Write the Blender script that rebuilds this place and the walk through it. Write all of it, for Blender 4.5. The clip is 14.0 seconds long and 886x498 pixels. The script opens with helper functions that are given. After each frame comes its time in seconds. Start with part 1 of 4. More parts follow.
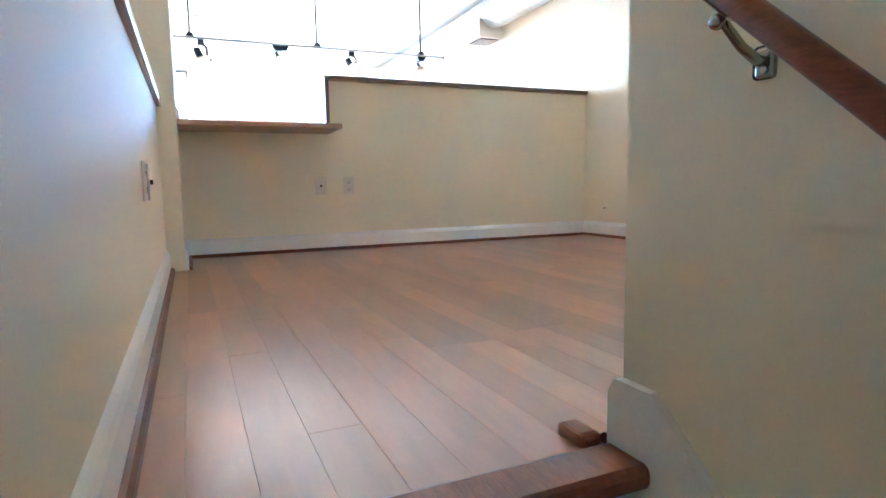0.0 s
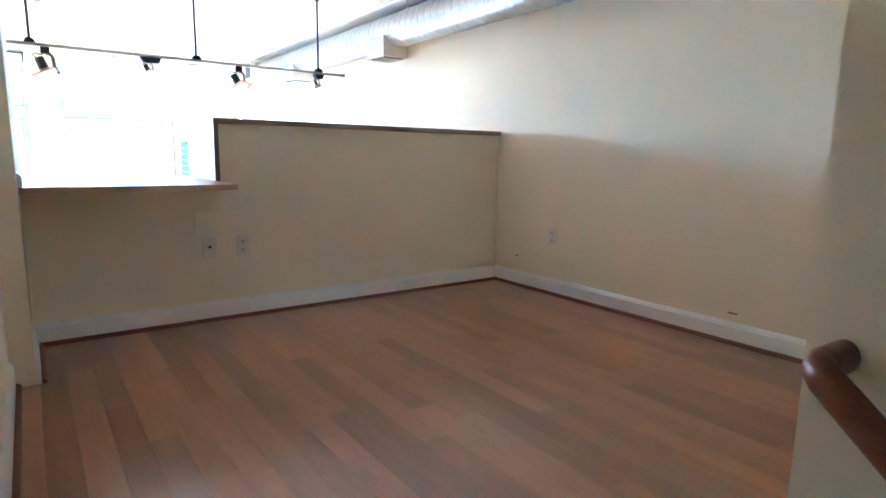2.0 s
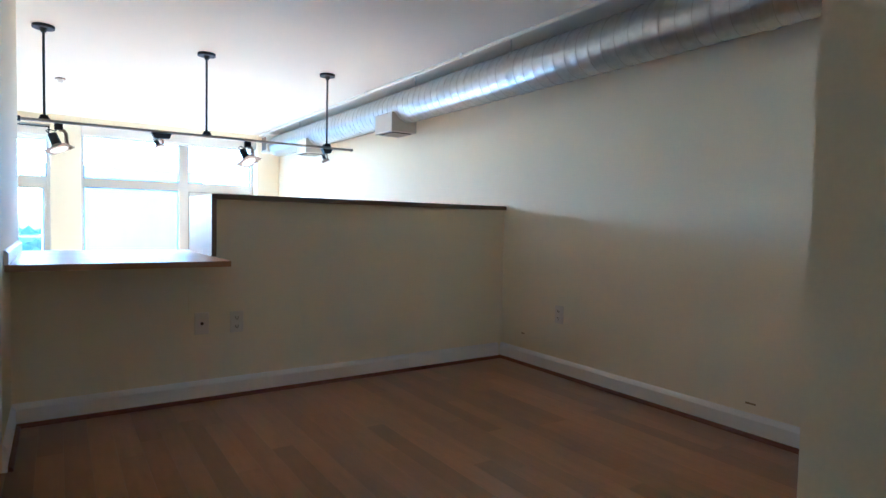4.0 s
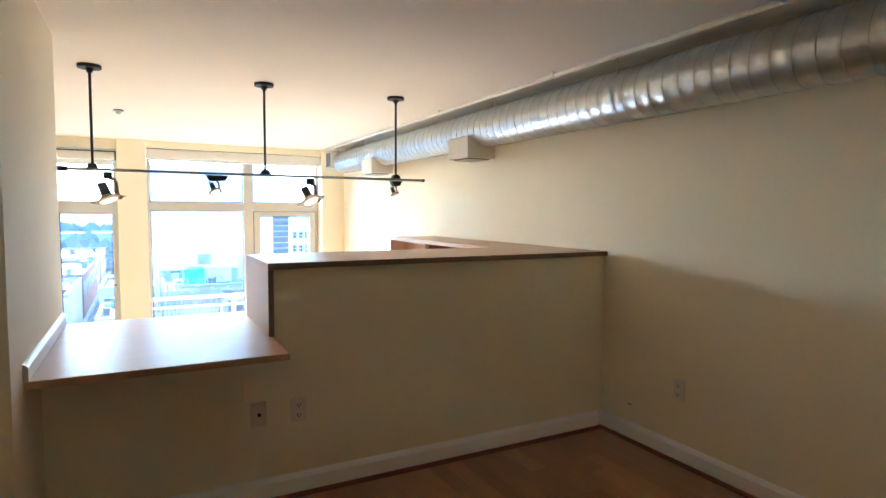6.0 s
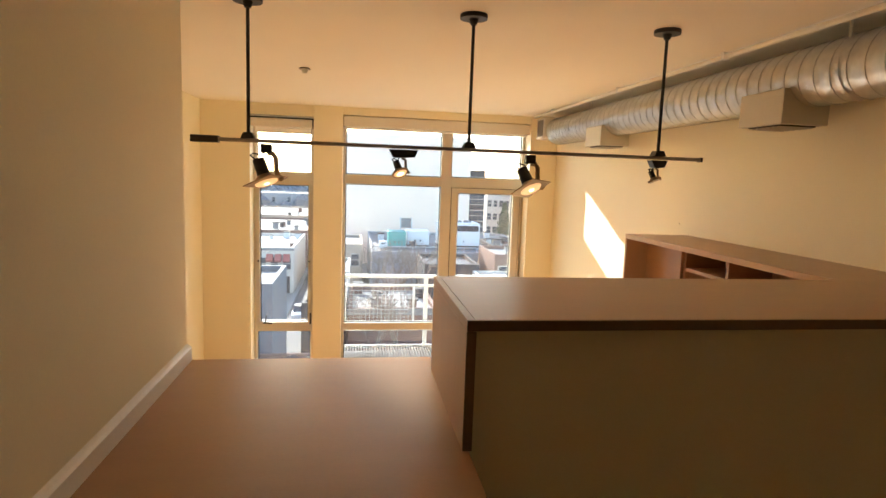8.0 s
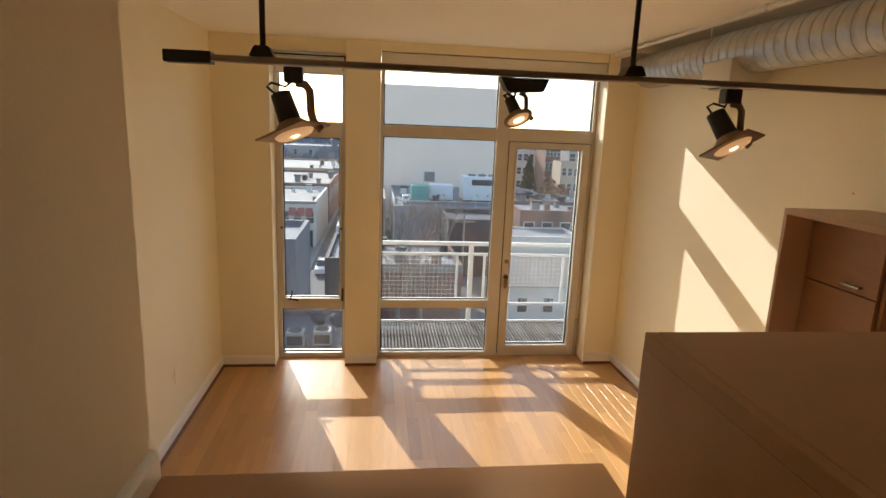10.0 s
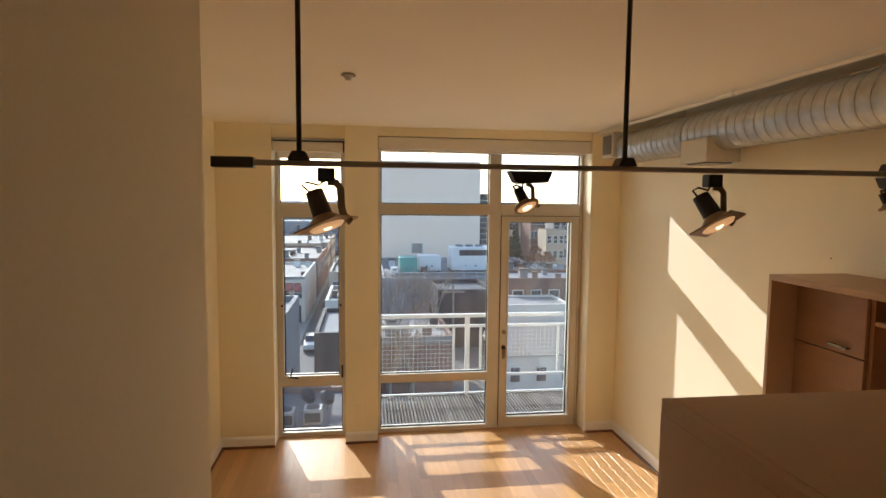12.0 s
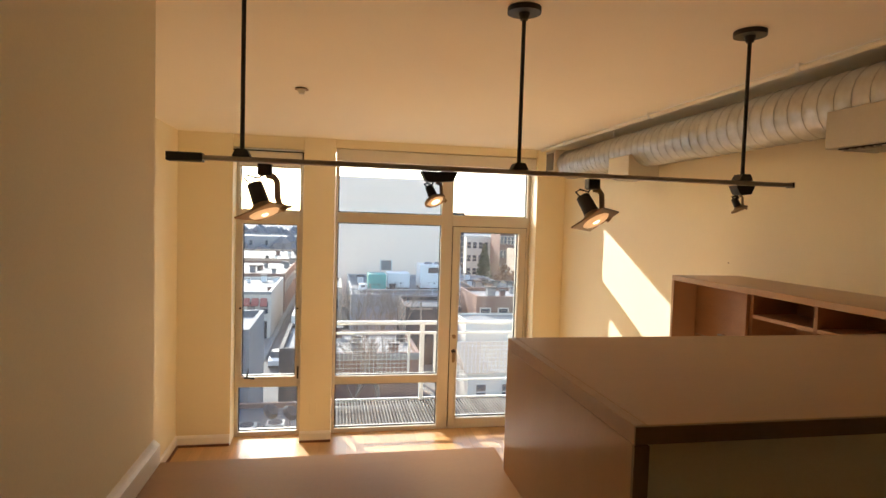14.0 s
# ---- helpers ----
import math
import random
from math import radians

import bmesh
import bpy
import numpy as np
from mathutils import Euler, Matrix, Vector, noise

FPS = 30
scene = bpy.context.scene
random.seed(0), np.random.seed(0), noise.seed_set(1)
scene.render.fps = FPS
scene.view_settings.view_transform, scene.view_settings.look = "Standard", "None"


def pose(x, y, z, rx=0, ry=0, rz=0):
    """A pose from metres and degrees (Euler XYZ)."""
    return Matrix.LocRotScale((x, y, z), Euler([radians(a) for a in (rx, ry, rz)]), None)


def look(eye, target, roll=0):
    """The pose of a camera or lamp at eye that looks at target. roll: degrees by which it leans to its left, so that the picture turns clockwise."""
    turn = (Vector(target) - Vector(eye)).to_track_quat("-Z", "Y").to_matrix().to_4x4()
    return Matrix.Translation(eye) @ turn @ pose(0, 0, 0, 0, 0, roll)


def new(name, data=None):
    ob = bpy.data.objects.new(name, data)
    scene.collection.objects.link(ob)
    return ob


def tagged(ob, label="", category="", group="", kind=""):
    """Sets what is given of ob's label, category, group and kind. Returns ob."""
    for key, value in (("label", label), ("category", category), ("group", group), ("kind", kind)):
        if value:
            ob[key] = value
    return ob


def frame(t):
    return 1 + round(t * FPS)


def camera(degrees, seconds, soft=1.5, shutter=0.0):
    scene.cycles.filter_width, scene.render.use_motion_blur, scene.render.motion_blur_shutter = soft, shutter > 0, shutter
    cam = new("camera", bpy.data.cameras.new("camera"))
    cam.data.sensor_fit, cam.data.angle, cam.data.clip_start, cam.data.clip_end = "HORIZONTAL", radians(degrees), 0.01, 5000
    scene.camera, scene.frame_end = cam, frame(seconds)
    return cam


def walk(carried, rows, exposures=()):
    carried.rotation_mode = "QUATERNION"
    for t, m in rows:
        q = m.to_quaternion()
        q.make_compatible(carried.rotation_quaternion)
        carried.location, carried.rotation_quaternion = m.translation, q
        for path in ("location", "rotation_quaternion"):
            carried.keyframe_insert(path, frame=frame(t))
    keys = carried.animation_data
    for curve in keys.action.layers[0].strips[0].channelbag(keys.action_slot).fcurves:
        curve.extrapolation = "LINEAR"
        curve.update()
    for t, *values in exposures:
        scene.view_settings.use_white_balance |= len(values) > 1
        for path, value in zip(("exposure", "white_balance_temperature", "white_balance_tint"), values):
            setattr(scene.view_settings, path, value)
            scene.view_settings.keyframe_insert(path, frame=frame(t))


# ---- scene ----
cam = camera(75.6, 14.0)
# seconds, x, y, z, pitch, roll, yaw
PATH = [
    (0.0, 0.964, 0.795, 0.401, -6.29, 1.00, -23.85),
    (0.5, 0.983, 0.861, 0.551, -5.72, -0.99, -29.11),
    (1.0, 1.057, 1.032, 0.673, -7.49, -1.53, -30.29),
    (1.5, 1.014, 1.135, 0.783, -8.50, -1.81, -30.50),
    (2.0, 0.962, 1.232, 0.924, -9.22, -0.83, -35.80),
    (2.5, 1.024, 1.224, 0.926, -7.69, -0.80, -37.30),
    (3.0, 0.967, 1.234, 0.946, -5.88, -1.23, -37.75),
    (3.5, 0.988, 1.224, 0.940, -3.52, -2.08, -36.80),
    (3.7, 1.038, 1.231, 0.946, -2.53, -1.80, -35.05),
    (5.8, 1.238, 1.757, 1.332, -3.40, -0.18, -31.51),
    (6.0, 1.287, 1.831, 1.345, -3.72, -0.33, -27.77),
    (6.5, 1.410, 2.037, 1.426, -6.53, -0.00, -17.55),
    (7.0, 1.452, 2.430, 1.386, -7.73, -0.24, -16.59),
    (7.5, 1.456, 2.750, 1.417, -7.90, -1.48, -15.93),
    (8.0, 1.512, 3.132, 1.451, -7.14, -2.03, -8.50),
    (8.5, 1.444, 3.517, 1.435, -8.11, -1.93, -3.90),
    (9.0, 1.356, 3.857, 1.430, -9.36, -2.62, -5.24),
    (9.2, 1.343, 3.978, 1.412, -10.38, -2.93, -6.01),
    (11.3, 1.323, 4.281, 1.471, -12.36, -1.20, -6.29),
    (11.5, 1.307, 4.203, 1.473, -9.21, -0.87, -6.63),
    (12.0, 1.225, 4.083, 1.477, -4.76, -0.57, -7.78),
    (12.5, 1.199, 3.974, 1.445, -1.78, -1.68, -10.03),
    (13.0, 1.284, 3.792, 1.411, -2.23, -2.12, -9.24),
    (13.5, 1.346, 3.710, 1.390, -2.33, -1.99, -7.31),
    (14.0, 1.355, 3.723, 1.395, -2.86, -1.73, -10.67),
]
EXPOSURES = [
    (0, 5.55, 3300, 0), (0.5, 5.05, 3300, 0), (1, 5.1, 3300, 0), (1.5, 5, 3380, 1), (2, 4.7, 3370, 1), (2.5, 4.32, 3340, 1), (3, 4.2, 3330, 1), (3.7, 3.83, 3330, 0), (5.8, 3.7, 3780, -2),
    (6.2, 3.35, 4300, -2), (6.6, 3.06, 5000, 0), (7, 2.85, 5700, 6), (7.5, 2.77, 6100, 8), (8, 2.4, 6300, 8), (8.5, 2.13, 6300, 10), (9, 1.75, 6300, 10), (11.5, 1.16, 6050, 8), (12, 1.35, 6000, 9), (12.5, 1.6, 6050, 10), (13, 2, 6100, 9), (13.5, 2.19, 6200, 10), (14, 1.95, 6400, 10),
]
walk(cam, [(t, pose(x, y, z, 90 + pitch, roll, yaw)) for t, x, y, z, pitch, roll, yaw in PATH], EXPOSURES)

# ---- light ----
SUN_DIR = Vector((-0.33, 1.0, 0.49)).normalized()
world = bpy.data.worlds.new("sky")
scene.world = world
world.use_nodes = True
wn = world.node_tree.nodes
sky = wn.new("ShaderNodeTexSky")
sky.sky_type = "NISHITA"
sky.sun_disc = False
sky.dust_density = 1.3
sky.sun_elevation = math.asin(SUN_DIR.z)
sky.sun_rotation = math.atan2(SUN_DIR.x, SUN_DIR.y)
wn["Background"].inputs["Strength"].default_value = 0.15
world.node_tree.links.new(sky.outputs[0], wn["Background"].inputs["Color"])
sun = new("sun", bpy.data.lights.new("sun", "SUN"))
sun.data.energy, sun.data.angle, sun.data.color = 2.9, radians(0.5), (1.0, 0.945, 0.86)
sun.matrix_world = look(SUN_DIR * 40, (0, 0, 0))


scene.cycles.diffuse_bounces, scene.cycles.max_bounces = 10, 16
# sky portals in the three glazed openings
for px0, px1 in ((0.395, 0.995), (1.385, 2.495), (2.620, 3.465)):
    gate = new("window_portal", bpy.data.lights.new("window_portal", "AREA"))
    gate.data.shape, gate.data.size, gate.data.size_y = "RECTANGLE", px1 - px0, 2.93
    gate.data.cycles.is_portal = True
    gate.matrix_world = look(((px0 + px1) / 2, 10.0, 0.53), ((px0 + px1) / 2, 0, 0.53))


# ---- materials ----
def material(name, color, rough=0.6, metal=0.0, vary=0.06, scale=6.0, fine=80.0, bump=0.05, stretch=(1, 1, 1), per_piece=0.0, coat=0.0, spec=0.5, even=False):
    """A surface with colour variation at two scales and a fine relief."""
    m = bpy.data.materials.new(name)
    m.use_nodes = True
    n, l = m.node_tree.nodes, m.node_tree.links
    b = n["Principled BSDF"]
    tc, mp = n.new("ShaderNodeTexCoord"), n.new("ShaderNodeMapping")
    mp.inputs["Scale"].default_value = stretch
    l.new(tc.outputs["Object"], mp.inputs["Vector"])
    big, small = n.new("ShaderNodeTexNoise"), n.new("ShaderNodeTexNoise")
    for node, s, d in ((big, scale, 3), (small, fine, 4)):
        node.inputs["Scale"].default_value, node.inputs["Detail"].default_value = s, d
        l.new(mp.outputs[0], node.inputs["Vector"])
    add = n.new("ShaderNodeMath")
    add.operation = "ADD"
    l.new(big.outputs["Fac"], add.inputs[0])
    l.new(small.outputs["Fac"], add.inputs[1])
    rng = n.new("ShaderNodeMapRange")
    rng.inputs["From Min"].default_value, rng.inputs["From Max"].default_value = 0.6, 1.4
    rng.inputs["To Min"].default_value, rng.inputs["To Max"].default_value = 1 - vary, 1 + vary
    l.new(add.outputs[0], rng.inputs["Value"])
    value = rng.outputs[0]
    if per_piece:
        info, pr, mul = n.new("ShaderNodeObjectInfo"), n.new("ShaderNodeMapRange"), n.new("ShaderNodeMath")
        pr.inputs["To Min"].default_value, pr.inputs["To Max"].default_value = 1 - per_piece, 1 + per_piece
        mul.operation = "MULTIPLY"
        l.new(info.outputs["Random"], pr.inputs["Value"])
        l.new(pr.outputs[0], mul.inputs[0])
        l.new(value, mul.inputs[1])
        value = mul.outputs[0]
        off = n.new("ShaderNodeVectorMath")
        off.operation = "MULTIPLY_ADD"
        off.inputs[1].default_value = (7, 13, 5)
        l.new(info.outputs["Random"], off.inputs[0])
        l.new(tc.outputs["Object"], off.inputs[2])
        l.new(off.outputs[0], mp.inputs["Vector"])
    hsv = n.new("ShaderNodeHueSaturation")
    hsv.inputs["Color"].default_value = (*color, 1)
    l.new(value, hsv.inputs["Value"])
    l.new(hsv.outputs[0], b.inputs["Base Color"])
    rr = n.new("ShaderNodeMapRange")
    rr.inputs["To Min"].default_value, rr.inputs["To Max"].default_value = max(0.02, rough - 0.08), min(1, rough + 0.08)
    b.inputs["Roughness"].default_value = rough
    if not even:
        l.new(big.outputs["Fac"], rr.inputs["Value"])
        l.new(rr.outputs[0], b.inputs["Roughness"])
    b.inputs["Metallic"].default_value = metal
    b.inputs["Coat Weight"].default_value, b.inputs["Coat Roughness"].default_value = coat, 0.285
    b.inputs["Specular IOR Level"].default_value = spec
    if bump:
        bp = n.new("ShaderNodeBump")
        bp.inputs["Strength"].default_value, bp.inputs["Distance"].default_value = bump, 0.01
        l.new(small.outputs["Fac"], bp.inputs["Height"])
        l.new(bp.outputs[0], b.inputs["Normal"])
    return m


def glow(name, color, strength):
    m = bpy.data.materials.new(name)
    m.use_nodes = True
    b = m.node_tree.nodes["Principled BSDF"]
    b.inputs["Emission Color"].default_value, b.inputs["Emission Strength"].default_value = (*color, 1), strength
    return m


def window_glass(name, tint):
    m = bpy.data.materials.new(name)
    m.use_nodes = True
    n, l = m.node_tree.nodes, m.node_tree.links
    n.remove(n["Principled BSDF"])
    tr, gl, fr, mix = n.new("ShaderNodeBsdfTransparent"), n.new("ShaderNodeBsdfGlossy"), n.new("ShaderNodeFresnel"), n.new("ShaderNodeMixShader")
    tr.inputs["Color"].default_value = (*tint, 1)
    gl.inputs["Roughness"].default_value = 0.02
    l.new(fr.outputs[0], mix.inputs[0])
    l.new(tr.outputs[0], mix.inputs[1])
    l.new(gl.outputs[0], mix.inputs[2])
    # thin translucent veil in vertical streaks, added to stand in for outdoor haze
    veil, film, tc, mp, noise, rng = n.new("ShaderNodeBsdfTranslucent"), n.new("ShaderNodeMixShader"), n.new("ShaderNodeTexCoord"), n.new("ShaderNodeMapping"), n.new("ShaderNodeTexNoise"), n.new("ShaderNodeMapRange")
    veil.inputs["Color"].default_value = (0.95, 0.88, 0.80, 1)
    mp.inputs["Scale"].default_value = (5, 5, 0.7)
    noise.inputs["Scale"].default_value, noise.inputs["Detail"].default_value = 2.2, 5
    rng.inputs["From Min"].default_value, rng.inputs["From Max"].default_value = 0.3, 0.7
    rng.inputs["To Min"].default_value, rng.inputs["To Max"].default_value = 0.004, 0.012
    l.new(tc.outputs["Object"], mp.inputs["Vector"])
    l.new(mp.outputs[0], noise.inputs["Vector"])
    l.new(noise.outputs["Fac"], rng.inputs["Value"])
    l.new(rng.outputs[0], film.inputs[0])
    l.new(mix.outputs[0], film.inputs[1])
    l.new(veil.outputs[0], film.inputs[2])
    l.new(film.outputs[0], n["Material Output"].inputs["Surface"])
    return m


WALL = material("cream wall paint", (0.87, 0.805, 0.605), 0.75, vary=0.03, scale=1.5, fine=220, bump=0.04)
CEIL = material("ceiling paint", (0.90, 0.863, 0.765), 0.85, vary=0.025, scale=1.2, fine=180, bump=0.05)
TRIM = material("white trim paint", (0.88, 0.88, 0.86), 0.4, vary=0.04, scale=4, fine=120, bump=0.03)
PLANK = material("reddish bamboo plank", (0.325, 0.150, 0.051), 0.285, vary=0.17, scale=1.6, fine=7, bump=0.0, stretch=(7, 1.1, 1), per_piece=0.25, even=True, spec=0.8, coat=0.5)
HONEY = material("honey wood plank", (0.55, 0.32, 0.13), 0.29, vary=0.09, scale=3, fine=16, bump=0.0, stretch=(8, 0.5, 1), per_piece=0.13, even=True)
SHOE = material("dark wood moulding", (0.16, 0.06, 0.03), 0.4, vary=0.15, scale=6, fine=50, stretch=(1, 1, 1))
RAILW = material("stained oak rail", (0.20, 0.068, 0.024), 0.285, vary=0.38, scale=9, fine=40, bump=0.0, stretch=(10, 1.4, 10), even=True)
LAMI = material("brown wood laminate", (0.44, 0.275, 0.150), 0.36, vary=0.06, scale=3, fine=90, bump=0.0, stretch=(1, 4, 1), even=True)
# laminate with the front edge's shade in its colour; also the dark trim strip
LAMD = material("shade-toned laminate edge and dark trim", (0.215, 0.145, 0.09), 0.45, vary=0.1, scale=5, fine=70, bump=0.02)
CABW = material("cherry cabinet veneer", (0.32, 0.172, 0.088), 0.38, vary=0.12, scale=3, fine=60, bump=0.02, stretch=(1, 1, 5))
FRAME = material("champagne window aluminium", (0.62, 0.58, 0.50), 0.42, metal=0.25, vary=0.04, scale=3, fine=90, bump=0.01)
SHADE = material("pale blind cassette", (0.72, 0.69, 0.62), 0.6, vary=0.03)
BLACK = material("black metal", (0.012, 0.012, 0.013), 0.45, vary=0.2, scale=20, bump=0.02)
TRACK = material("grey track metal", (0.33, 0.30, 0.26), 0.4, metal=0.6, vary=0.08, scale=10)
BRONZE = material("brushed bronze metal", (0.30, 0.22, 0.14), 0.42, metal=0.8, vary=0.1, scale=20)
STEEL = material("galvanised steel", (0.56, 0.57, 0.56), 0.40, metal=0.95, vary=0.14, scale=9, fine=30, bump=0.03, even=True)
CHROME = material("brushed nickel", (0.6, 0.58, 0.55), 0.16, metal=1.0, vary=0.05, scale=20, even=True)
VENT = material("pale grey sheet metal", (0.60, 0.585, 0.52), 0.5, vary=0.04, scale=6)
DARK = material("dark slot", (0.02, 0.018, 0.015), 0.8)
PLATE = material("ivory plastic plate", (0.78, 0.74, 0.64), 0.42, vary=0.02, bump=0.0)
GLASS = window_glass("clear window glass", (0.93, 0.95, 0.95))
LIT = glow("lit lamp lens", (1.0, 0.50, 0.19), 0.17)
BULB = glow("lit bulb", (1.0, 0.68, 0.36), 1.1)
NICKEL = material("dull nickel", (0.34, 0.32, 0.29), 0.24, metal=1.0, vary=0.1, scale=30, even=True)
SEAM = material("duct seam", (0.40, 0.40, 0.39), 0.4, metal=0.9, vary=0.2, scale=10)
WHITE = material("white painted steel", (0.56, 0.56, 0.56), 0.45, vary=0.04, scale=6)
GRATE = material("weathered deck boards", (0.15, 0.143, 0.138), 0.9, vary=0.2, scale=5, fine=40, per_piece=0.25, spec=0.08)
# near-black colour standing in for shade below the deck slats
DARKB0 = material("near-black gap shade", (0.03, 0.03, 0.032), 0.8, vary=0.2, scale=4)
SLOT = material("shaded grille metal", (0.16, 0.15, 0.13), 0.6, vary=0.1)
MARK = material("dark scuff", (0.30, 0.23, 0.15), 0.8)


def city(name, color, rough=0.8, vary=0.12, scale=0.4):
    return material(name, color, rough, vary=vary, scale=scale, fine=4.0, bump=0.1, spec=0.2)


ASPHALT = city("street asphalt", (0.09, 0.09, 0.095))
TOWN = city("dusty town ground", (0.24, 0.22, 0.20))
ROOFD = city("dark roof felt", (0.10, 0.105, 0.115), vary=0.3)
CONDG = material("grey beige sheet metal", (0.30, 0.28, 0.25), 0.5, vary=0.12, scale=3)
ROOFW = city("pale roof membrane", (0.235, 0.23, 0.225), vary=0.35)
ROOFG = city("grey roof membrane", (0.22, 0.22, 0.23), vary=0.25)
BEIGE = city("blank beige wall", (0.95, 0.755, 0.61), scale=0.12, vary=0.07)
BRICKR = city("red brown brick far", (0.20, 0.12, 0.10))
BRICKT = city("tan brick far", (0.42, 0.34, 0.27))
GREYW = city("grey render far", (0.36, 0.35, 0.35))
SLATE = city("blue grey render far", (0.17, 0.175, 0.19))
STUCCO = city("pale stucco far", (0.62, 0.58, 0.52))
DARKB = city("dark cladding far", (0.055, 0.052, 0.058))
PANEF = material("dark window panes far", (0.05, 0.06, 0.08), 0.15, vary=0.2, scale=0.5)
TEAL = material("teal sheet metal", (0.06, 0.30, 0.28), 0.5, vary=0.08, scale=1)
UNITW = material("white sheet metal", (0.70, 0.70, 0.69), 0.5, vary=0.06, scale=1)
AWN = material("faded red canvas", (0.40, 0.12, 0.10), 0.8, vary=0.1, scale=2)
BARK = material("grey brown bark", (0.24, 0.19, 0.155), 0.9, vary=0.2, scale=3)
NEEDLE = material("conifer needles", (0.045, 0.07, 0.035), 0.8, vary=0.3, scale=2)
RUST = material("russet leaves", (0.22, 0.09, 0.05), 0.8, vary=0.3, scale=2)
HILL = city("hazy wooded hills", (0.14, 0.15, 0.17), scale=0.05)


# ---- mesh helpers ----
def finish(name, bm, mat, smooth=False):
    me = bpy.data.meshes.new(name)
    bmesh.ops.recalc_face_normals(bm, faces=bm.faces)
    bm.to_mesh(me)
    bm.free()
    for m in mat if isinstance(mat, (list, tuple)) else [mat]:
        me.materials.append(m)
    if smooth:
        for p in me.polygons:
            p.use_smooth = True
    return me


def part(name, bm, mat, parent=None, label="", smooth=False):
    ob = new(name, finish(name, bm, mat, smooth))
    if parent is not None:
        ob.parent = parent
        ob.matrix_parent_inverse = Matrix.Translation(parent.location).inverted()
    return tagged(ob, label)


def thing(name, at, label, category, group="", kind=""):
    ob = new(name)
    ob.empty_display_size = 0.05
    ob.location = at
    return tagged(ob, label, category, group, kind)


def box(bm, x0, x1, y0, y1, z0, z1, bevel=0.0):
    g = bmesh.ops.create_cube(bm, size=1.0)
    m = Matrix.Translation(((x0 + x1) / 2, (y0 + y1) / 2, (z0 + z1) / 2)) @ Matrix.Diagonal((abs(x1 - x0), abs(y1 - y0), abs(z1 - z0), 1))
    bmesh.ops.transform(bm, matrix=m, verts=g["verts"])
    if bevel:
        es = list({e for v in g["verts"] for e in v.link_edges})
        bmesh.ops.bevel(bm, geom=es, offset=bevel, segments=2, affect="EDGES", profile=0.5)
    return bm


def B(*a, bevel=0.0):
    return box(bmesh.new(), *a, bevel=bevel)


def cyl(bm, r, p0, p1, seg=20, r1=None):
    p0, p1 = Vector(p0), Vector(p1)
    d = p1 - p0
    m = Matrix.Translation((p0 + p1) / 2) @ d.to_track_quat("Z", "Y").to_matrix().to_4x4()
    bmesh.ops.create_cone(bm, cap_ends=True, segments=seg, radius1=r, radius2=r if r1 is None else r1, depth=d.length, matrix=m)
    return bm


def C(r, p0, p1, seg=20, r1=None):
    return cyl(bmesh.new(), r, p0, p1, seg, r1)


def tube(points, rx, ry=None, seg=12, up=(0, 0, 1)):
    """A swept tube of oval section along the points."""
    bm = bmesh.new()
    ry = rx if ry is None else ry
    pts = [Vector(p) for p in points]
    rings = []
    for i, p in enumerate(pts):
        d = (pts[min(i + 1, len(pts) - 1)] - pts[max(i - 1, 0)]).normalized()
        side = d.cross(Vector(up))
        side = side.normalized() if side.length > 1e-4 else Vector((1, 0, 0))
        top = side.cross(d).normalized()
        rings.append([bm.verts.new(p + side * rx * math.cos(a) + top * ry * math.sin(a)) for a in (2 * math.pi * k / seg for k in range(seg))])
    for a, b in zip(rings, rings[1:]):
        for k in range(seg):
            bm.faces.new((a[k], a[(k + 1) % seg], b[(k + 1) % seg], b[k]))
    bm.faces.new(rings[0][::-1])
    bm.faces.new(rings[-1])
    return bm


def prism(profile, x0, x1, axis="x"):
    """A profile in two coordinates, drawn out along an axis (x: profile in y, z; y: profile in x, z)."""
    bm = bmesh.new()
    put = (lambda s, a, b: (s, a, b)) if axis == "x" else (lambda s, a, b: (a, s, b))
    lo = [bm.verts.new(put(x0, a, b)) for a, b in profile]
    hi = [bm.verts.new(put(x1, a, b)) for a, b in profile]
    n = len(profile)
    for k in range(n):
        bm.faces.new((lo[k], lo[(k + 1) % n], hi[(k + 1) % n], hi[k]))
    bm.faces.new(lo[::-1])
    bm.faces.new(hi)
    return bm


def structure(name, bm, mat, label, category):
    return tagged(part(name, bm, mat), label, category, kind="structure")


# ---- plan ----
XR = 3.82             # right-hand party wall
XL = -0.148           # left wall of the living room
YH = 4.485            # front of the half wall
YP, YW = 9.642, 9.90  # pier faces, glazing
ZL, ZC = -0.918, 2.185  # lower floor, ceiling
ZH, ZD = 1.109, 0.773  # ledge and desk
XE = 1.783            # free end of the half wall
XN0, XN1 = 0.735, 0.925  # wall beside the desk
YN0, YN1 = 3.93, 5.215
XW = 0.842            # room face of the low wall
XS = 1.545            # wall beside the stairs
YS = 1.42             # top nosing
BACK = -1.6
YO = 10.08            # outer face of the window wall

